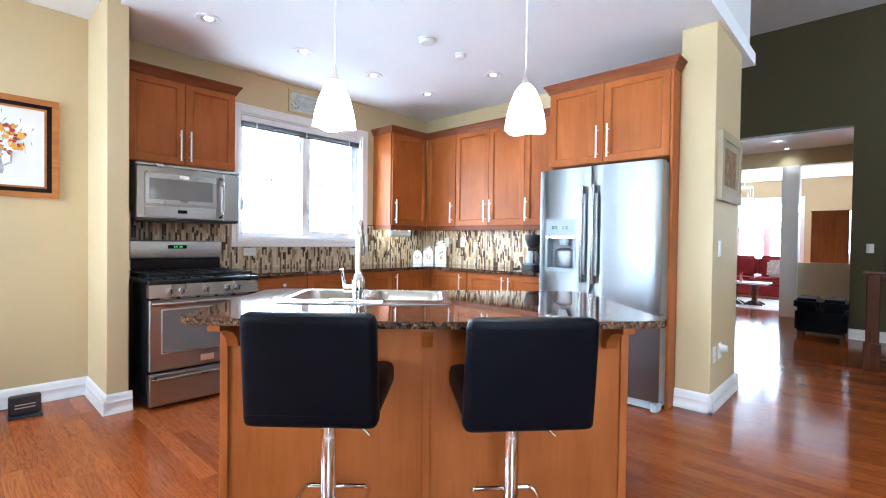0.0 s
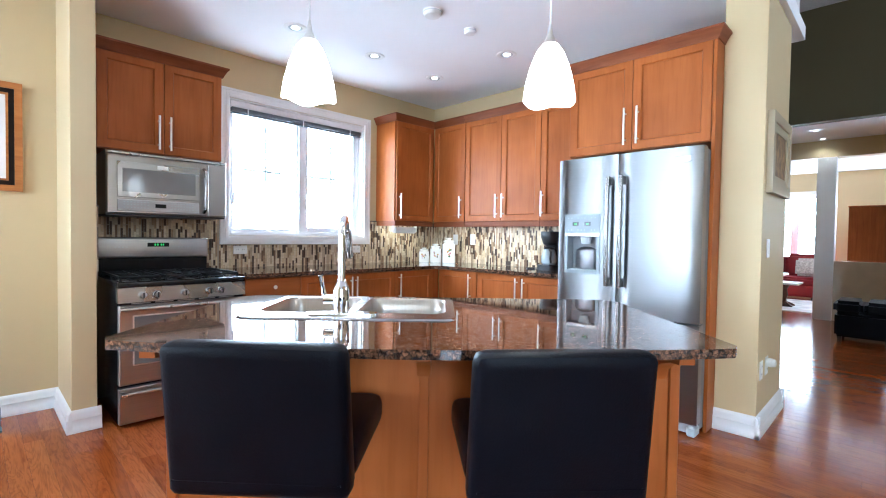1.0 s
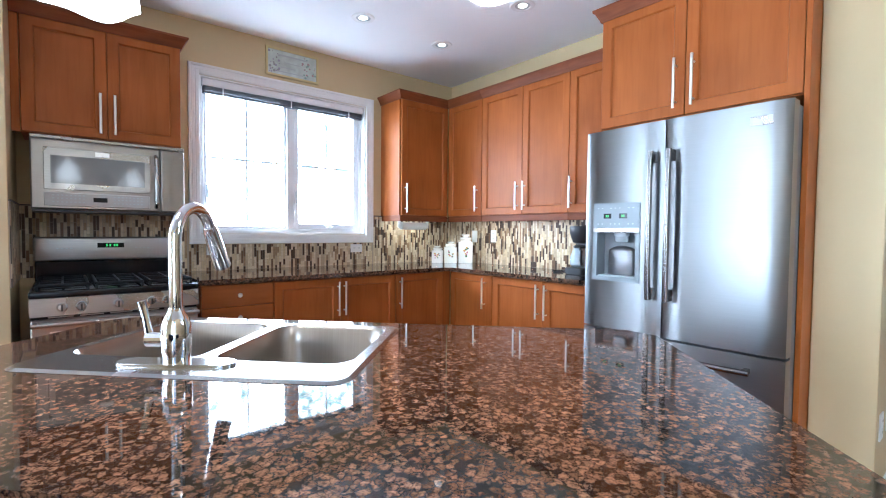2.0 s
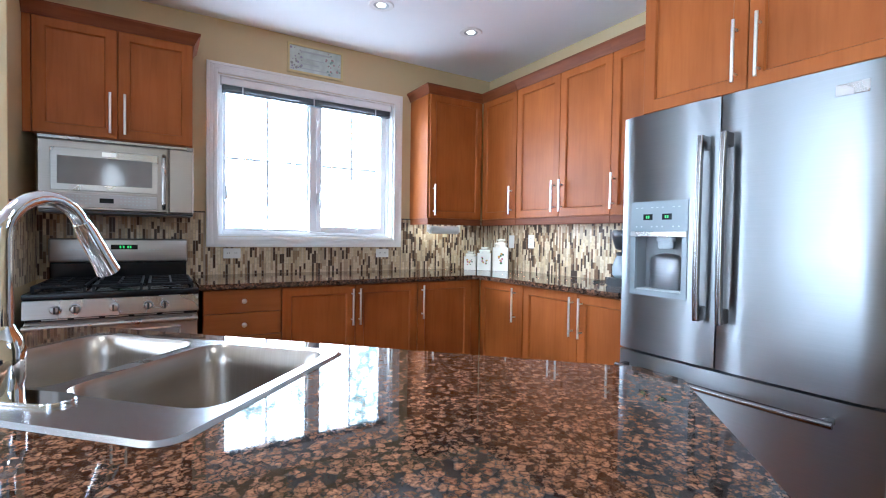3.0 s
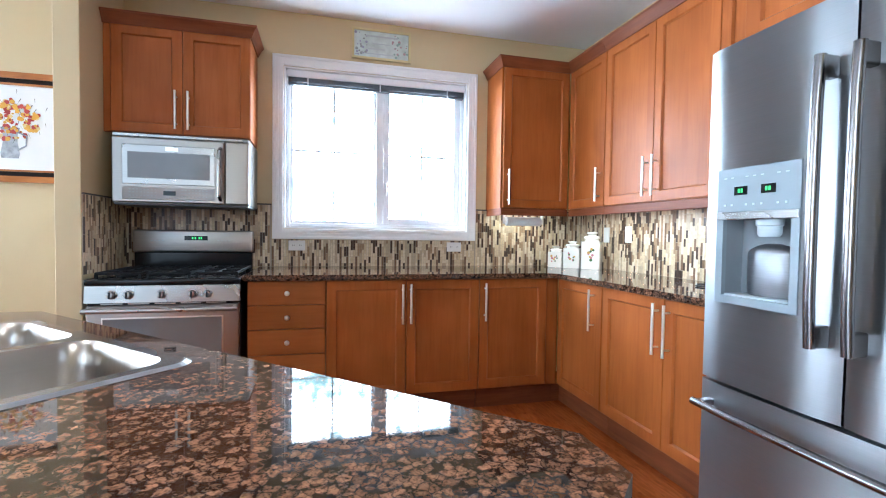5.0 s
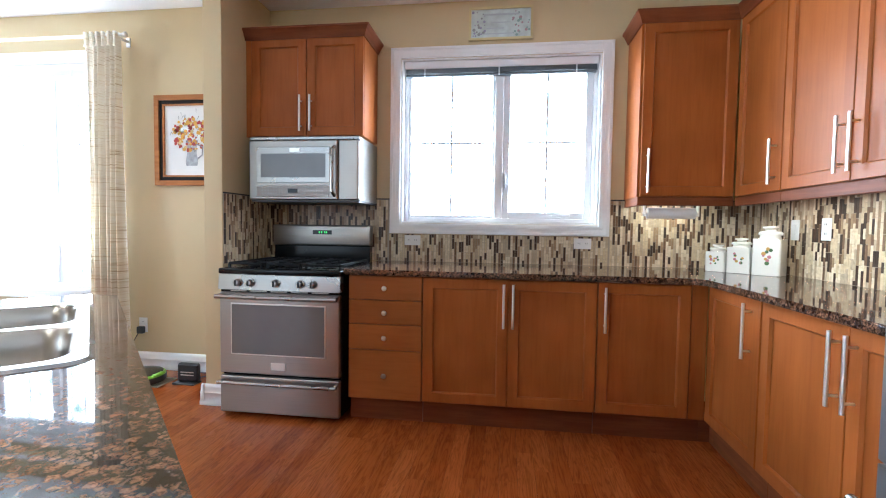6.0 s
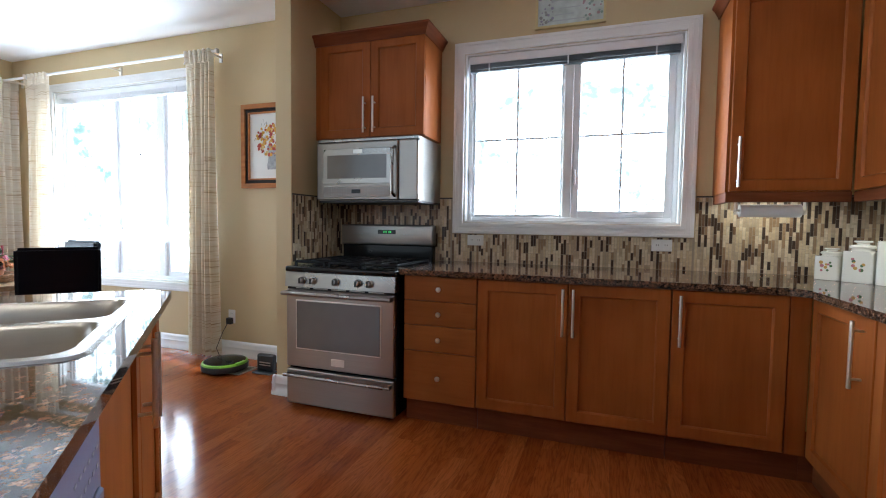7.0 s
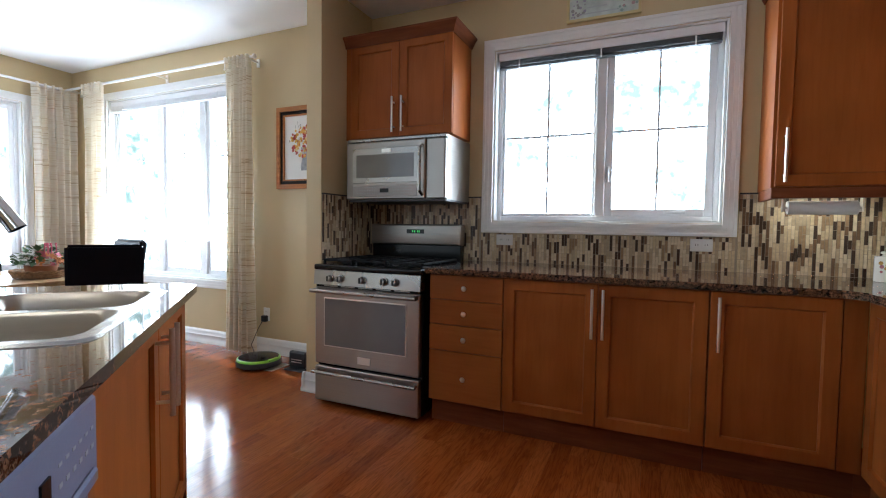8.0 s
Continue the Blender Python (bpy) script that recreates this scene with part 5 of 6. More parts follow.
def curtain(m, w, label, z0=0.03, z1=2.53, folds=6, seed=1):
    c = thing("curtain", label, "curtain", m, "nook curtains")
    rnd = random.Random(seed)
    ph = [rnd.uniform(0, 6.28) for _ in range(4)]
    nx, nz = folds * 10, 16
    bm = bmesh.new()
    for side in (0, 1):
        g = []
        for j in range(nz + 1):
            t = j / nz
            amp = 0.020 + 0.022 * t
            row = []
            for i in range(nx + 1):
                s = i / nx
                x = w * (s - 0.5) * (1 - 0.10 * math.sin(math.pi * t) + 0.05 * t)
                y = amp * math.sin(2 * math.pi * folds * s + ph[0] + 0.5 * math.sin(3 * t + ph[1])) + 0.010 * math.sin(2 * math.pi * folds * 0.37 * s + ph[2] + 2 * t)
                row.append(bm.verts.new((x, y + side * 0.002, z1 + (z0 - z1) * t)))
            g.append(row)
        for j in range(nz):
            for i in range(nx):
                bm.faces.new((g[j][i], g[j][i + 1], g[j + 1][i + 1], g[j + 1][i]))
    part("panel", bm, CLOTH, c)
    for k in range(folds):
        x = w * ((k + 0.5) / folds - 0.5)
        part("pleat", lathe(bmesh.new(), [(0.014, z1 - 0.10), (0.008, z1 - 0.075), (0.014, z1), (0.012, z1 + 0.004)], 10, (x, -0.022, 0)), CLOTH, c)
    return c


curtain(pose(-0.415, 4.12, 0), 0.29, "beige striped curtain hanging to the floor beside the window")
curtain(pose(-2.43, 4.12, 0), 0.34, "beige striped curtain in the nook corner", seed=2)
curtain(pose(-2.92, 4.04, 0, 0, 0, 90), 0.42, "beige striped curtain on the side window", seed=3)


def rod(m, ln, brackets, label):
    r = thing("curtain_rod", label, "curtain rod", m)
    part("pole", tube(bmesh.new(), [(0, 0, 0), (ln, 0, 0)], 0.012, 14), TRIM, r)
    for x in (-0.012, ln + 0.012):
        part("finial", lathe(bmesh.new(), [(0.012, -0.014), (0.02, -0.006), (0.02, 0.006), (0.012, 0.014)], 14), NICKEL, r, "small end cap", pose(x, 0, 0, 0, 90))
    for x in brackets:
        part("bracket", box(B(x - 0.008, x + 0.008, 0.0, 0.14, -0.008, 0.008), x - 0.014, x + 0.014, 0.128, 0.139, -0.04, 0.03), NICKEL, r)
    return r


rod(pose(-2.98, 4.12, 2.515), 2.74, (0.1, 1.49, 2.66), "white curtain rod over the nook window")
rod(pose(-2.91, 1.3, 2.515, 0, 0, 90), 2.75, (0.1, 1.4, 2.6), "white curtain rod over the side window")

TOP = wood("pale_table_top", (0.42, 0.27, 0.14), (0.55, 0.37, 0.21), (2, 20, 20))
tb = thing("dining_table", "pale wooden dining table in the breakfast nook", "table", pose(-1.15, 2.95, 0))
part("tabletop", prism(bmesh.new(), rounded(-0.52, 0.52, -0.42, 0.42, 0.05), 0.712, 0.742, 0.006), TOP, tb)
part("apron", frame_ring(bmesh.new(), 0.88, 0.68, 0.02, -0.711, -0.63), TOP, tb, "", pose(-0.44, -0.34, 0, 90))
for x in (-0.44, 0.38):
    for y in (-0.34, 0.28):
        part("leg", B(x, x + 0.06, y, y + 0.06, 0, 0.711, bev=0.005), TOP, tb)


def dining_chair(m, label):
    c = thing("dining_chair", label, "chair", m, "chairs round the nook table")
    bm = B(-0.205, 0.205, -0.2, -0.14, 0.44, 0.98)
    bmesh.ops.bevel(bm, geom=list(bm.edges), offset=0.018, segments=3, affect="EDGES")
    for v in bm.verts:
        t = max(0, (v.co.z - 0.44) / 0.52)
        v.co.y -= 0.06 * t * t
    part("backrest", bm, LEATHER, c)
    bm = B(-0.215, 0.215, -0.2, 0.22, 0.40, 0.475)
    bmesh.ops.bevel(bm, geom=list(bm.edges), offset=0.02, segments=3, affect="EDGES")
    part("seat", bm, LEATHER, c)
    for x in (-0.2, 0.165):
        for y in (-0.19, 0.17):
            part("leg", B(x, x + 0.035, y, y + 0.035, 0, 0.405, bev=0.003), BLACK_PLASTIC, c)
    return c


CH = "black leatherette dining chair with upholstered back at the nook table"
c1 = dining_chair(pose(-0.57, 3.13, 0, 0, 0, 62), CH)
for m in (pose(-1.52, 2.88, 0, 0, 0, -84), pose(-1.26, 3.50, 0, 0, 0, 176), pose(-1.2, 2.38, 0, 0, 0, 4)):
    copy_thing(c1, m)

WICKER = plain("wicker", (0.30, 0.17, 0.08), 0.7, var=0.35, scale=60, relief=0.8, fine=120)
bk = thing("flower_basket", "low wicker basket of white and pink flowers on the table", "flower basket", pose(-0.95, 2.95, 0.742))
part("tray", lathe(bmesh.new(), [(0.11, 0.001), (0.145, 0.01), (0.165, 0.05), (0.168, 0.055), (0.158, 0.052), (0.135, 0.016), (0.01, 0.012)], 36), WICKER, bk)
for k in range(4):
    r, z = 0.142 + 0.007 * k, 0.012 + 0.0125 * k
    part("weave", tube(bmesh.new(), [(r * math.cos(a), r * math.sin(a), z + 0.004 * math.sin(a * 17 + k)) for a in (6.2832 * i / 60 for i in range(61))], 0.006, 6), WICKER, bk)
part("pot", lathe(bmesh.new(), [(0.06, 0.013), (0.085, 0.05), (0.09, 0.085), (0.08, 0.085), (0.01, 0.07)], 24), plain("terracotta", (0.40, 0.16, 0.07), 0.7), bk, "terracotta bowl")
rnd = random.Random(3)
WHITE_P, PINK_P, ORANGE_P = plain("petal_white", (0.78, 0.76, 0.70), 0.6), plain("petal_pink", (0.55, 0.10, 0.16), 0.6), plain("petal_orange", (0.60, 0.20, 0.04), 0.6)
for k in range(240):
    a, e = rnd.uniform(0, 6.283), rnd.uniform(0.15, 1.5)
    R_ = rnd.uniform(0.09, 0.155)
    p = Vector((R_ * math.cos(a) * math.cos(e), R_ * math.sin(a) * math.cos(e), 0.075 + 0.80 * R_ * math.sin(e)))
    b = bmesh.new()
    if k % 2:
        s = rnd.uniform(0.04, 0.07)
        vs = [b.verts.new(c) for c in ((0, 0, 0), (s * 0.35, s * 0.4, 0.006), (0, s, -0.004), (-s * 0.35, s * 0.4, 0.006))]
        b.faces.new((vs[0], vs[1], vs[2])), b.faces.new((vs[0], vs[2], vs[3]))
        part("leaf", b, LEAF, bk, "", Matrix.Translation(p) @ pose(0, 0, 0, rnd.uniform(-30, 60), rnd.uniform(-30, 30), math.degrees(a) - 90))
    else:
        s = rnd.uniform(0.014, 0.022)
        for j in range(5):
            t = 6.283 * j / 5
            vs = [b.verts.new(c) for c in ((0, 0, 0), (s * math.cos(t - 0.5), s * math.sin(t - 0.5), 0.004), (1.35 * s * math.cos(t), 1.35 * s * math.sin(t), 0.002), (s * math.cos(t + 0.5), s * math.sin(t + 0.5), 0.004))]
            b.faces.new(vs)
        col = WHITE_P if math.cos(a - 3.6) > -0.1 else (PINK_P, ORANGE_P)[k % 4 // 2]
        part("blossom", b, col, bk, "", Matrix.Translation(p) @ pose(0, 0, 0, math.degrees(1.57 - e), 0, math.degrees(a) + 90))
for k in range(5):
    x, y = rnd.uniform(0.02, 0.09), rnd.uniform(-0.05, 0.05)
    part("sprig", tube(bmesh.new(), [(x, y, 0.13), (x + 0.01, y, 0.20), (x + rnd.uniform(-0.01, 0.03), y, 0.235)], 0.004, 6, [0.002, 0.004, 0.007]), PINK_P, bk)

# ---- hall and living room ----
ot = thing("ottoman", "black leather storage ottoman in the hall opening", "ottoman", pose(7.86, 0.53, 0))
bm = B(-0.28, 0.28, -0.26, 0.26, 0.06, 0.34)
bmesh.ops.bevel(bm, geom=list(bm.edges), offset=0.025, segments=3, affect="EDGES")
part("box", bm, LEATHER, ot)
for y0, y1 in ((-0.275, -0.002), (0.002, 0.275)):
    bm = B(-0.295, 0.295, y0, y1, 0.335, 0.49)
    bmesh.ops.bevel(bm, geom=list(bm.edges), offset=0.04, segments=3, affect="EDGES")
    part("cushion", bm, LEATHER, ot)
for x in (-0.24, 0.2):
    for y in (-0.23, 0.19):
        part("foot", B(x, x + 0.04, y, y + 0.04, 0, 0.07), BLACK_PLASTIC, ot)
structure("trim_column", B(9.40, 9.66, 0.96, 1.19, 0, 2.47, bev=0.004), TRIM, "white square column", "column")
structure("wall_header", B(9.42, 9.64, -3.0, 4.26, 2.47, 2.73), WALL, "tan header beam over the living room", "beam")
structure("wall_half", B(9.46, 9.62, -3.0, 0.96, 0, 0.90), plain("cream_wall", (0.62, 0.54, 0.42), 0.6), "cream half wall", "wall")
hc = thing("wooden_cabinet", "orange-stained wooden cabinet back behind the half wall", "cabinet", pose(10.0, 0.59, 0))
ORANGE = wood("orange_wood", (0.33, 0.085, 0.02), (0.43, 0.12, 0.03))
part("body", B(-0.2, 0.2, -0.24, 0.24, 0.04, 1.73, bev=0.003), ORANGE, hc)
part("top", B(-0.21, 0.21, -0.25, 0.25, 1.73, 1.75, bev=0.003), ORANGE, hc)
part("plinth", B(-0.19, 0.19, -0.23, 0.23, 0, 0.04), ORANGE, hc)

RED = plain("red_fabric", (0.24, 0.015, 0.02), 0.85, var=0.12, relief=0.4, fine=200)
sf = thing("sofa", "deep red fabric sofa with cushions under the window", "sofa", pose(12.6, 2.35, 0))
part("base", B(-0.42, 0.42, -0.95, 0.95, 0.06, 0.30, bev=0.03), RED, sf)
for x in (-0.38, 0.32):
    for y in (-0.9, 0.84):
        part("foot", B(x, x + 0.06, y, y + 0.06, 0, 0.065), BLACK_PLASTIC, sf)
for y0, y1 in ((-0.93, -0.32), (-0.31, 0.31), (0.32, 0.93)):
    bm = B(-0.45, 0.22, y0, y1, 0.29, 0.46)
    bmesh.ops.bevel(bm, geom=list(bm.edges), offset=0.05, segments=3, affect="EDGES")
    part("seat_cushion", bm, RED, sf)
    bm = B(0.12, 0.42, y0, y1, 0.44, 0.93)
    bmesh.ops.bevel(bm, geom=list(bm.edges), offset=0.07, segments=3, affect="EDGES")
    part("back_cushion", bm, RED, sf)
for y in (-1.12, 0.95):
    part("armrest", B(-0.42, 0.42, y, y + 0.17, 0.06, 0.62, bev=0.04, seg=2), RED, sf)
PILLOW = plain("patterned_pillow", (0.55, 0.53, 0.52), 0.9, var=0.4, scale=40)
for y in (-0.72, 0.48):
    bm = B(-0.06, 0.06, -0.2, 0.2, 0, 0.38)
    bmesh.ops.bevel(bm, geom=list(bm.edges), offset=0.045, segments=3, affect="EDGES")
    solo("throw_pillow", bm, PILLOW, "pale patterned pillow leaning on the red sofa", "pillow", "sofa pillows", pose(12.58, 2.35 + y, 0.47, 0, 14, 0))
ct2 = thing("coffee_table", "pale-topped coffee table with carved wooden pedestals", "coffee table", pose(10.75, 1.92, 0))
part("tabletop", prism(bmesh.new(), rounded(-0.30, 0.30, -0.42, 0.42, 0.04), 0.42, 0.45, 0.006), plain("marble_top", (0.68, 0.66, 0.66), 0.15, var=0.15), ct2)
DARKWOOD = wood("dark_walnut", (0.06, 0.022, 0.012), (0.11, 0.04, 0.02))
for y in (-0.17, 0.17):
    part("pedestal", lathe(bmesh.new(), [(0.14, 0), (0.13, 0.03), (0.06, 0.06), (0.045, 0.14), (0.07, 0.22), (0.05, 0.32), (0.10, 0.42)], 20, (0, y, 0)), DARKWOOD, ct2)
    for a in range(4):
        part("claw_foot", tube(bmesh.new(), [(0, y, 0.10), (0.12 * math.cos(a * 1.57 + 0.78), y + 0.12 * math.sin(a * 1.57 + 0.78), 0.06), (0.2 * math.cos(a * 1.57 + 0.78), y + 0.2 * math.sin(a * 1.57 + 0.78), 0.02)], 0.02, 8), DARKWOOD, ct2)
solo("table_runner", B(-0.12, 0.12, -0.2, 0.2, 0, 0.006), PINK_P, "pink mat on the coffee table", "mat", m=pose(10.75, 1.92, 0.451))
solo("rug", prism(bmesh.new(), rounded(10.1, 12.1, 1.0, 3.2, 0.02), 0.001, 0.012), plain("pale_rug", (0.50, 0.47, 0.46), 0.95, var=0.3, scale=4, relief=0.8, fine=90), "pale patterned rug under the coffee table", "rug")
vs = thing("vase", "small glass vase of red twigs on the coffee table", "vase", pose(10.75, 1.98, 0.457))
part("body", lathe(bmesh.new(), [(0.02, 0.001), (0.03, 0.03), (0.018, 0.07), (0.024, 0.09), (0.02, 0.088), (0.014, 0.07), (0.024, 0.03), (0.012, 0.008)], 16), plain("vase_glass", (0.5, 0.5, 0.5), 0.08), vs)
for k in range(5):
    part("twig", tube(bmesh.new(), [(0, 0, 0.06), (0.02 * math.cos(k * 1.3), 0.03 * math.sin(k * 1.3), 0.15 + 0.01 * k)], 0.004, 6), PINK_P, vs)
cl = thing("ceiling_lamp", "glass lantern ceiling lamp in the living room", "ceiling lamp", pose(10.6, 1.93, 0))
part("rod", tube(bmesh.new(), [(0, 0, 2.3), (0, 0, 2.73)], 0.008, 8), NICKEL, cl)
for x, y in ((-0.12, -0.12), (-0.12, 0.12), (0.12, -0.12), (0.12, 0.12)):
    part("bar", tube(bmesh.new(), [(x, y, 2.07), (x, y, 2.29)], 0.008, 8), NICKEL, cl)
for z in (2.07, 2.28):
    part("ring", box(box(box(B(-0.13, 0.13, -0.13, -0.11, z, z + 0.02), -0.13, 0.13, 0.11, 0.13, z, z + 0.02), -0.13, -0.11, -0.11, 0.11, z, z + 0.02), 0.11, 0.13, -0.11, 0.11, z, z + 0.02), NICKEL, cl)
part("top_plate", B(-0.13, 0.13, -0.13, 0.13, 2.30, 2.31), NICKEL, cl)
for y in (-0.05, 0.05):
    part("candle", tube(bmesh.new(), [(0, y, 2.09), (0, y, 2.19)], 0.014, 12), WHITE_PLASTIC, cl)

st = thing("stair_railing", "dark wooden newel post and stair railing at the hall", "railing", pose(6.05, 0.03, 0))
part("newel", B(-0.05, 0.05, -0.05, 0.05, 0, 0.90, bev=0.006), DARKWOOD, st)
part("cap", B(-0.075, 0.075, -0.075, 0.075, 0.90, 0.94, bev=0.012, seg=2), DARKWOOD, st)
part("base_block", B(-0.065, 0.065, -0.065, 0.065, 0, 0.25, bev=0.006), DARKWOOD, st)
part("handrail", B(-0.03, 0.03, -1.6, -0.05, 0.84, 0.89, bev=0.01), DARKWOOD, st)
part("bottom_rail", B(-0.025, 0.025, -1.6, -0.05, 0.06, 0.10, bev=0.005), DARKWOOD, st)
for k in range(10):
    y = -0.18 - 0.14 * k
    part("baluster", lathe(bmesh.new(), [(0.014, 0.10), (0.02, 0.2), (0.012, 0.35), (0.018, 0.5), (0.012, 0.7), (0.016, 0.84)], 10, (0, y, 0)), DARKWOOD, st)


# ---- lights that the place shows ----
def pendant(x, y):
    p = thing("pendant_lamp", "white opal glass pendant lamp with nickel cap, switched on", "pendant lamp", pose(x, y, 0.022), "pendants over the island")
    prof_out = [(0.012, 1.795), (0.026, 1.79), (0.044, 1.765), (0.064, 1.715), (0.078, 1.66), (0.084, 1.62), (0.085, 1.606)]
    prof_in = [(0.081, 1.606), (0.079, 1.63), (0.070, 1.675), (0.052, 1.73), (0.03, 1.77), (0.010, 1.78)]
    bm = lathe(bmesh.new(), prof_out + prof_in, 40)
    for v in bm.verts:       # soft four-sided mouth
        t = min(1, max(0, (1.72 - v.co.z) / 0.11))
        c = math.cos(4 * math.atan2(v.co.y, v.co.x) + 1.57)
        v.co.x *= 1 + 0.025 * t * c
        v.co.y *= 1 + 0.025 * t * c
        v.co.z -= 0.005 * t * t * c
    part("shade", bm, SHADE, p, "glowing opal glass shade")
    part("cap", lathe(bmesh.new(), [(0.02, 1.793), (0.018, 1.803), (0.010, 1.822), (0.006, 1.845), (0.0035, 1.86)], 20), NICKEL, p)
    part("cord", tube(bmesh.new(), [(0, 0, 1.85), (0, 0, CZ - 0.042)], 0.0028, 8), WHITE_PLASTIC, p)
    part("canopy", lathe(bmesh.new(), [(0.06, CZ - 0.022), (0.06, CZ - 0.034), (0.045, CZ - 0.047), (0.004, CZ - 0.050)][::-1], 28), NICKEL, p)
    lamp("pendant_bulb", "POINT", pose(x, y, 1.682), PENDANT_W, (1, 0.86, 0.68), radius=0.035)


S2 = 2 ** -0.5
PENDANT_W, POT_W = 1.1, 0.3
for u, v in ((-0.392, 1.925), (0.394, 1.92)):
    pendant((u + v) * S2, (v - u) * S2)


def pot_light(x, y, z=CZ, watts=POT_W):
    p = thing("recessed_light", "white recessed ceiling downlight, switched on", "ceiling light", pose(x, y, z), "recessed ceiling lights")
    part("trim_ring", lathe(bmesh.new(), [(0.052, -0.001), (0.052, -0.006), (0.078, -0.007), (0.084, -0.001)], 32), TRIM, p)
    part("reflector", lathe(bmesh.new(), [(0.052, -0.001), (0.051, -0.004), (0.031, -0.002), (0.030, -0.001)], 24), GREY_PLASTIC, p, "grey reflector ring")
    part("bulb", lathe(bmesh.new(), [(0.030, -0.001), (0.028, -0.005), (0.015, -0.009), (0.002, -0.010)], 24), POT, p, "glowing lamp face")
    lamp("downlight", "SPOT", pose(x, y, z - 0.03), watts, (1, 0.93, 0.82), radius=0.04, cone=130)


for x, y in ((1.245, 3.44), (1.98, 3.445), (2.70, 3.45), (3.42, 3.46), (3.42, 2.61)):
    pot_light(x, y)
for x, y in ((8.5, 1.13), (9.25, 1.12)):
    pot_light(x, y, 2.73, 2.5)
for x, y, r in ((2.49, 2.53, 0.065), (2.87, 2.53, 0.045)):
    d = thing("smoke_detector", "round white smoke detector on the ceiling", "smoke detector", pose(x, y, CZ))
    part("body", lathe(bmesh.new(), [(r, 0), (r, -0.018), (r * 0.8, -0.034), (r * 0.3, -0.038), (0.002, -0.038)][::-1], 28), WHITE_PLASTIC, d)
    part("grille", lathe(bmesh.new(), [(r * 0.98, -0.012), (r * 1.02, -0.012), (r * 1.02, -0.017), (r * 0.98, -0.017)], 28), GREY_PLASTIC, d)
uc = thing("under_cabinet_light", "slim under-cabinet light strip above the backsplash", "light", pose(3.95, 3.3, 1.332))
part("housing", B(-0.03, 0.03, -0.5, 0.5, -0.014, 0.004), WHITE_PLASTIC, uc)
part("diffuser", B(-0.024, 0.024, -0.49, 0.49, -0.018, -0.0145), BULB, uc)
uc2 = thing("under_cabinet_light", "slim under-cabinet light strip below the corner cabinet", "light", pose(3.60, 4.12, 1.332))
part("housing", B(-0.22, 0.22, -0.03, 0.03, -0.014, 0.004), WHITE_PLASTIC, uc2)
part("diffuser", B(-0.21, 0.21, -0.024, 0.024, -0.018, -0.0145), BULB, uc2)
lamp("under_cabinet_glow", "AREA", pose(3.60, 4.12, 1.31), 0.4, (1, 0.93, 0.76), size=0.42, size_y=0.05)
lamp("under_cabinet_glow", "AREA", pose(3.95, 3.2, 1.31), 1.5, (1, 0.95, 0.86), size=0.05, size_y=1.3)


# ---- mosaic backsplash ----
def sticks(z0, z1, length, rnd):
    """Columns of upright sticks: (offset along the wall, z0, z1)."""
    pitch, joint = 0.0163, 0.0022
    n = max(1, int(length / pitch))
    for k in range(n):
        z = z0 - rnd.choice((0.0, 0.025, 0.05, 0.075))
        while z < z1 - 0.004:
            h = rnd.choice((0.048, 0.073, 0.098))
            a, b = max(z, z0), min(z + h, z1)
            if b - a > 0.008:
                yield k * pitch + joint / 2, a, b - joint
            z += h


def stick_mesh(w, h, d):
    return mesh_of(B(0, w, -d, 0, 0, h), "mosaic_stick", STICKS)


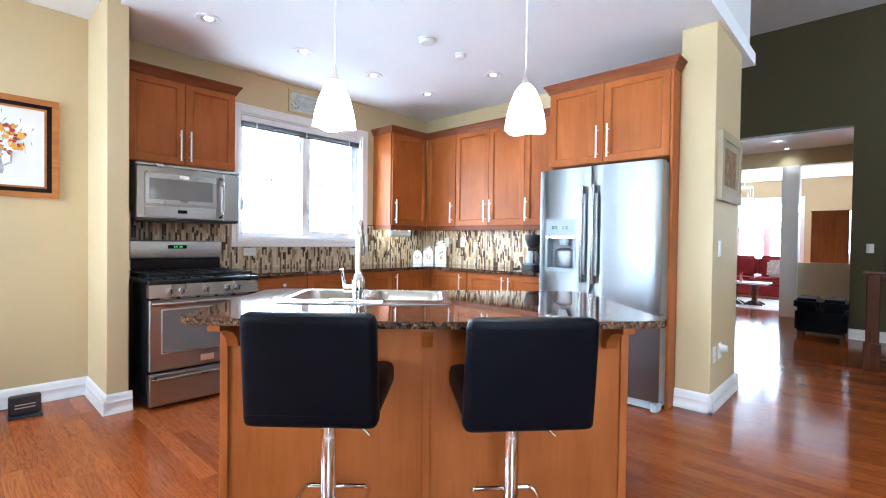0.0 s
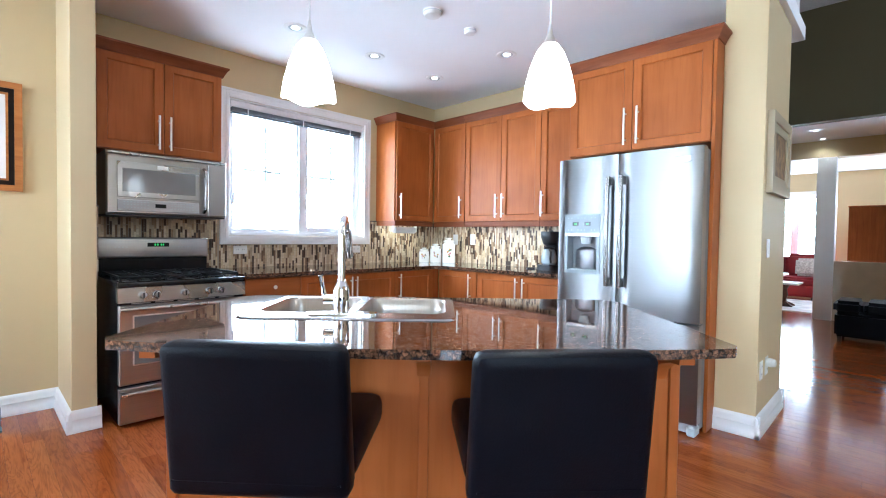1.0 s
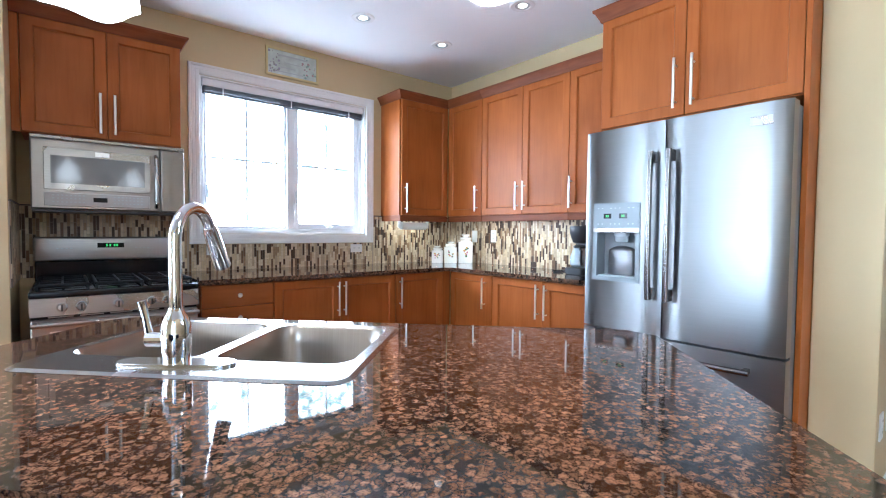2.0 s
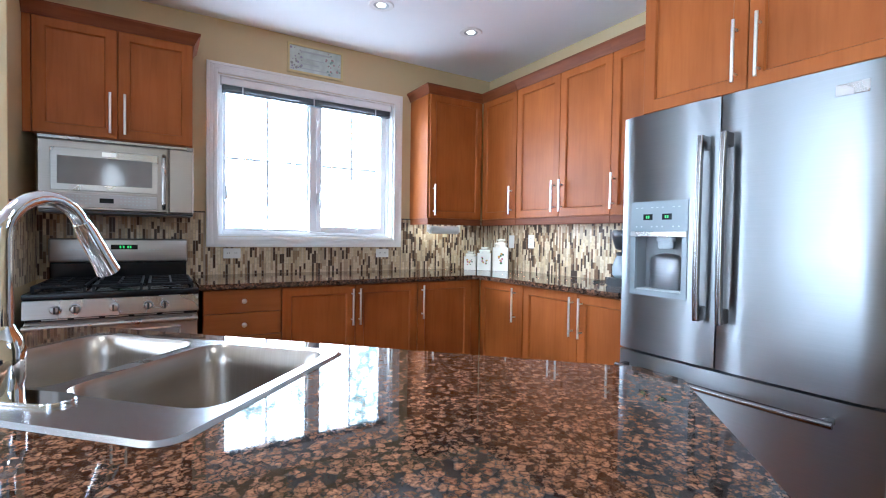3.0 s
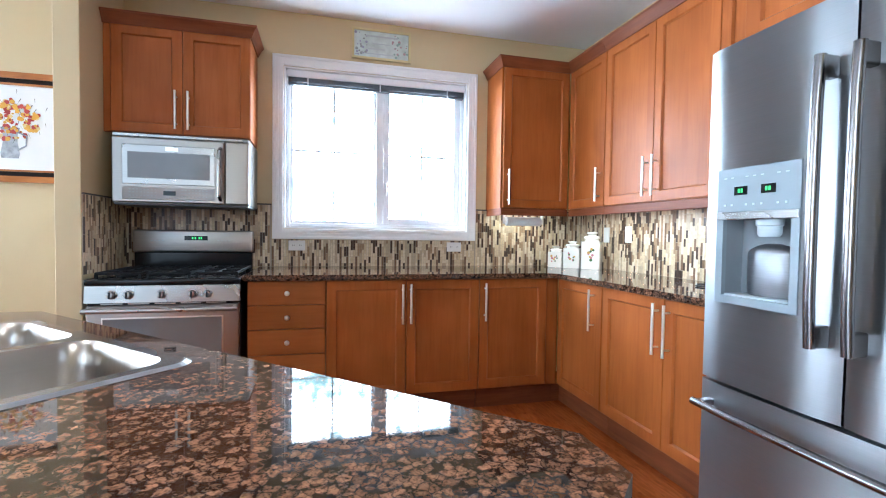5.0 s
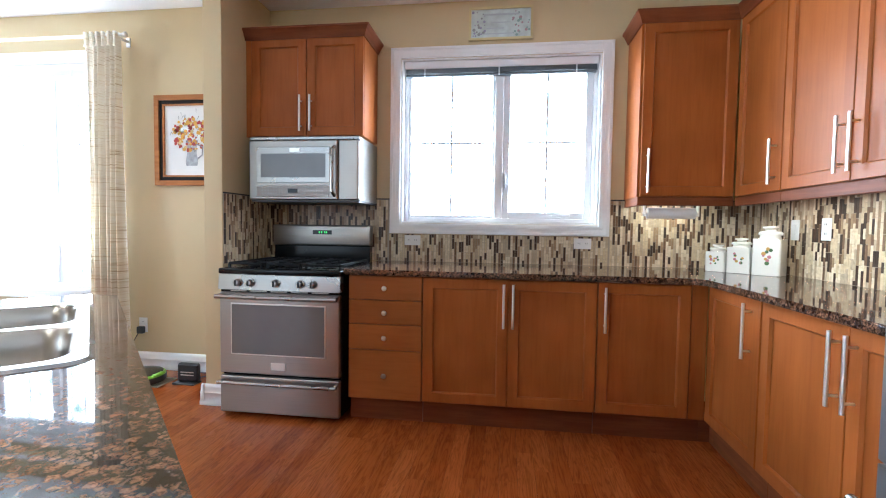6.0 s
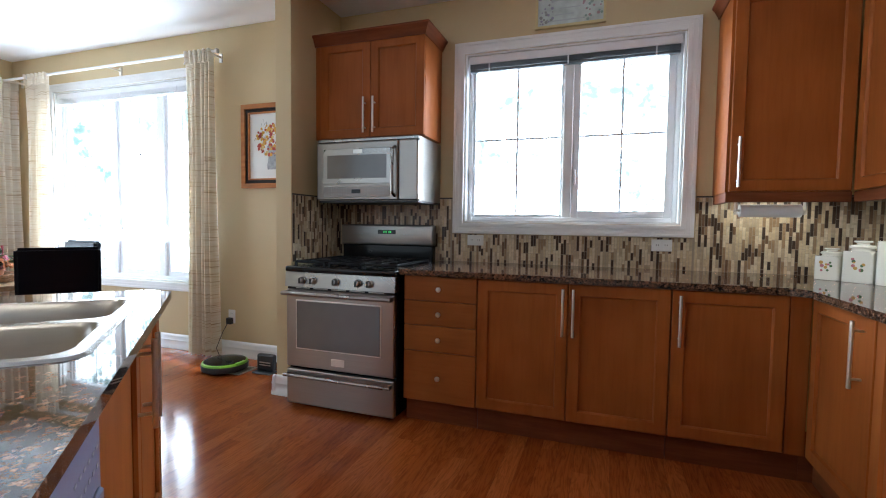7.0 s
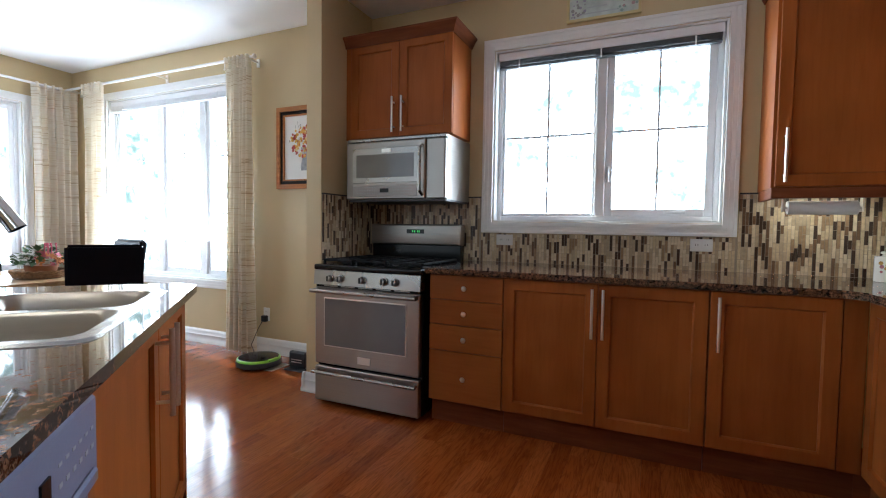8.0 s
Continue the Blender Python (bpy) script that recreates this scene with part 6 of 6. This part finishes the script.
SPLASH = [  # wall frame (x along, -y out of the wall), length, z0, z1
    ("window_left", pose(0.828, WY, 0), 0.907, 0.893, 1.330),
    ("window_below", pose(1.735, WY, 0), 1.525, 0.893, 1.088),
    ("window_right", pose(3.262, WY, 0), 0.936, 0.893, 1.330),
    ("east", pose(WX, WY - 0.009, 0, 0, 0, -90), 2.20, 0.893, 1.330),
    ("stub", pose(0.828, 3.67, 0, 0, 0, 90), 0.58, 0.893, 1.330),
]
rnd = random.Random(11)
shared, singles = {}, 0
for label, m, ln, z0, z1 in SPLASH:
    grout = structure("backsplash", B(0, ln, -0.005, 0, z0 - 0.001, z1), GROUT, "brown and cream stick mosaic backsplash", "backsplash")
    grout.matrix_basis = m
    part("edge_strip", B(0, ln, -0.012, 0, z1, z1 + 0.008), BLACK_PLASTIC, grout, "dark edge strip") if z1 > 1.2 else None
    verts, faces = [], []
    for x, a, b in sticks(z0, z1, ln, rnd):
        d = 0.0085 + rnd.uniform(0, 0.0007)
        if label == "window_below" and x > 0.5 and singles < 300 and b - a > 0.04:
            key = round(b - a, 3)
            if key not in shared:
                shared[key] = stick_mesh(0.0141, b - a, 0.009)
            ob = new("tile", shared[key])
            ob.parent = grout
            ob.location = (x, 0, a)
            singles += 1
            continue
        i = len(verts)
        verts += [(p, q, r) for p in (x, x + 0.0141) for q in (-d, -0.004) for r in (a, b)]
        faces += [tuple(i + j for j in f) for f in ((0, 1, 3, 2), (4, 6, 7, 5), (0, 4, 5, 1), (2, 3, 7, 6), (0, 2, 6, 4), (1, 5, 7, 3))]
    me = bpy.data.meshes.new("mosaic_tiles")
    me.from_pydata(verts, [], faces)
    me.validate()
    b = bmesh.new()
    b.from_mesh(me)
    bmesh.ops.recalc_face_normals(b, faces=b.faces)
    b.to_mesh(me)
    b.free()
    me.materials.append(STICKS)
    ob = tagged(new("mosaic_tiles", me), kind="stuff")
    ob.parent = grout

# ---- oak strips ----
rnd = random.Random(4)
PWID = 0.0825
plank_mesh, verts, faces, count = {}, [], [], 0
floor_ob = bpy.data.objects["floor"]
x = -3.05
while x < 13.6:
    y = -3.0 - rnd.uniform(0, 1.0)
    while y < 4.26:
        ln = rnd.choice((0.40, 0.62, 0.85, 1.10, 1.35))
        y0, y1 = max(y, -3.0), min(y + ln, 4.26)
        if y1 - y0 > 0.05:
            cx, cy = x + PWID / 2, (y0 + y1) / 2
            if count < 300 and -0.9 < cx < 3.7 and 0.4 < cy < 4.1 and abs(y1 - y0 - ln) < 1e-6:
                if ln not in plank_mesh:
                    plank_mesh[ln] = mesh_of(B(0, PWID - 0.0007, 0, ln - 0.0007, -0.0135, 0), "plank", FLOOR)
                ob = new("plank", plank_mesh[ln])
                ob.parent = floor_ob
                ob.location = (x, y0, 0)
                count += 1
            else:
                i = len(verts)
                verts += [(p, q, r) for p in (x, x + PWID - 0.0007) for q in (y0, y1 - 0.0007) for r in (-0.0135, 0)]
                faces += [tuple(i + j for j in f) for f in ((0, 1, 3, 2), (4, 6, 7, 5), (0, 4, 5, 1), (2, 3, 7, 6), (0, 2, 6, 4), (1, 5, 7, 3))]
        y += ln
    x += PWID
me = bpy.data.meshes.new("oak_planks")
me.from_pydata(verts, [], faces)
b = bmesh.new()
b.from_mesh(me)
bmesh.ops.recalc_face_normals(b, faces=b.faces)
b.to_mesh(me)
b.free()
me.materials.append(FLOOR)
ob = tagged(new("oak_planks", me), kind="stuff")
ob.parent = floor_ob
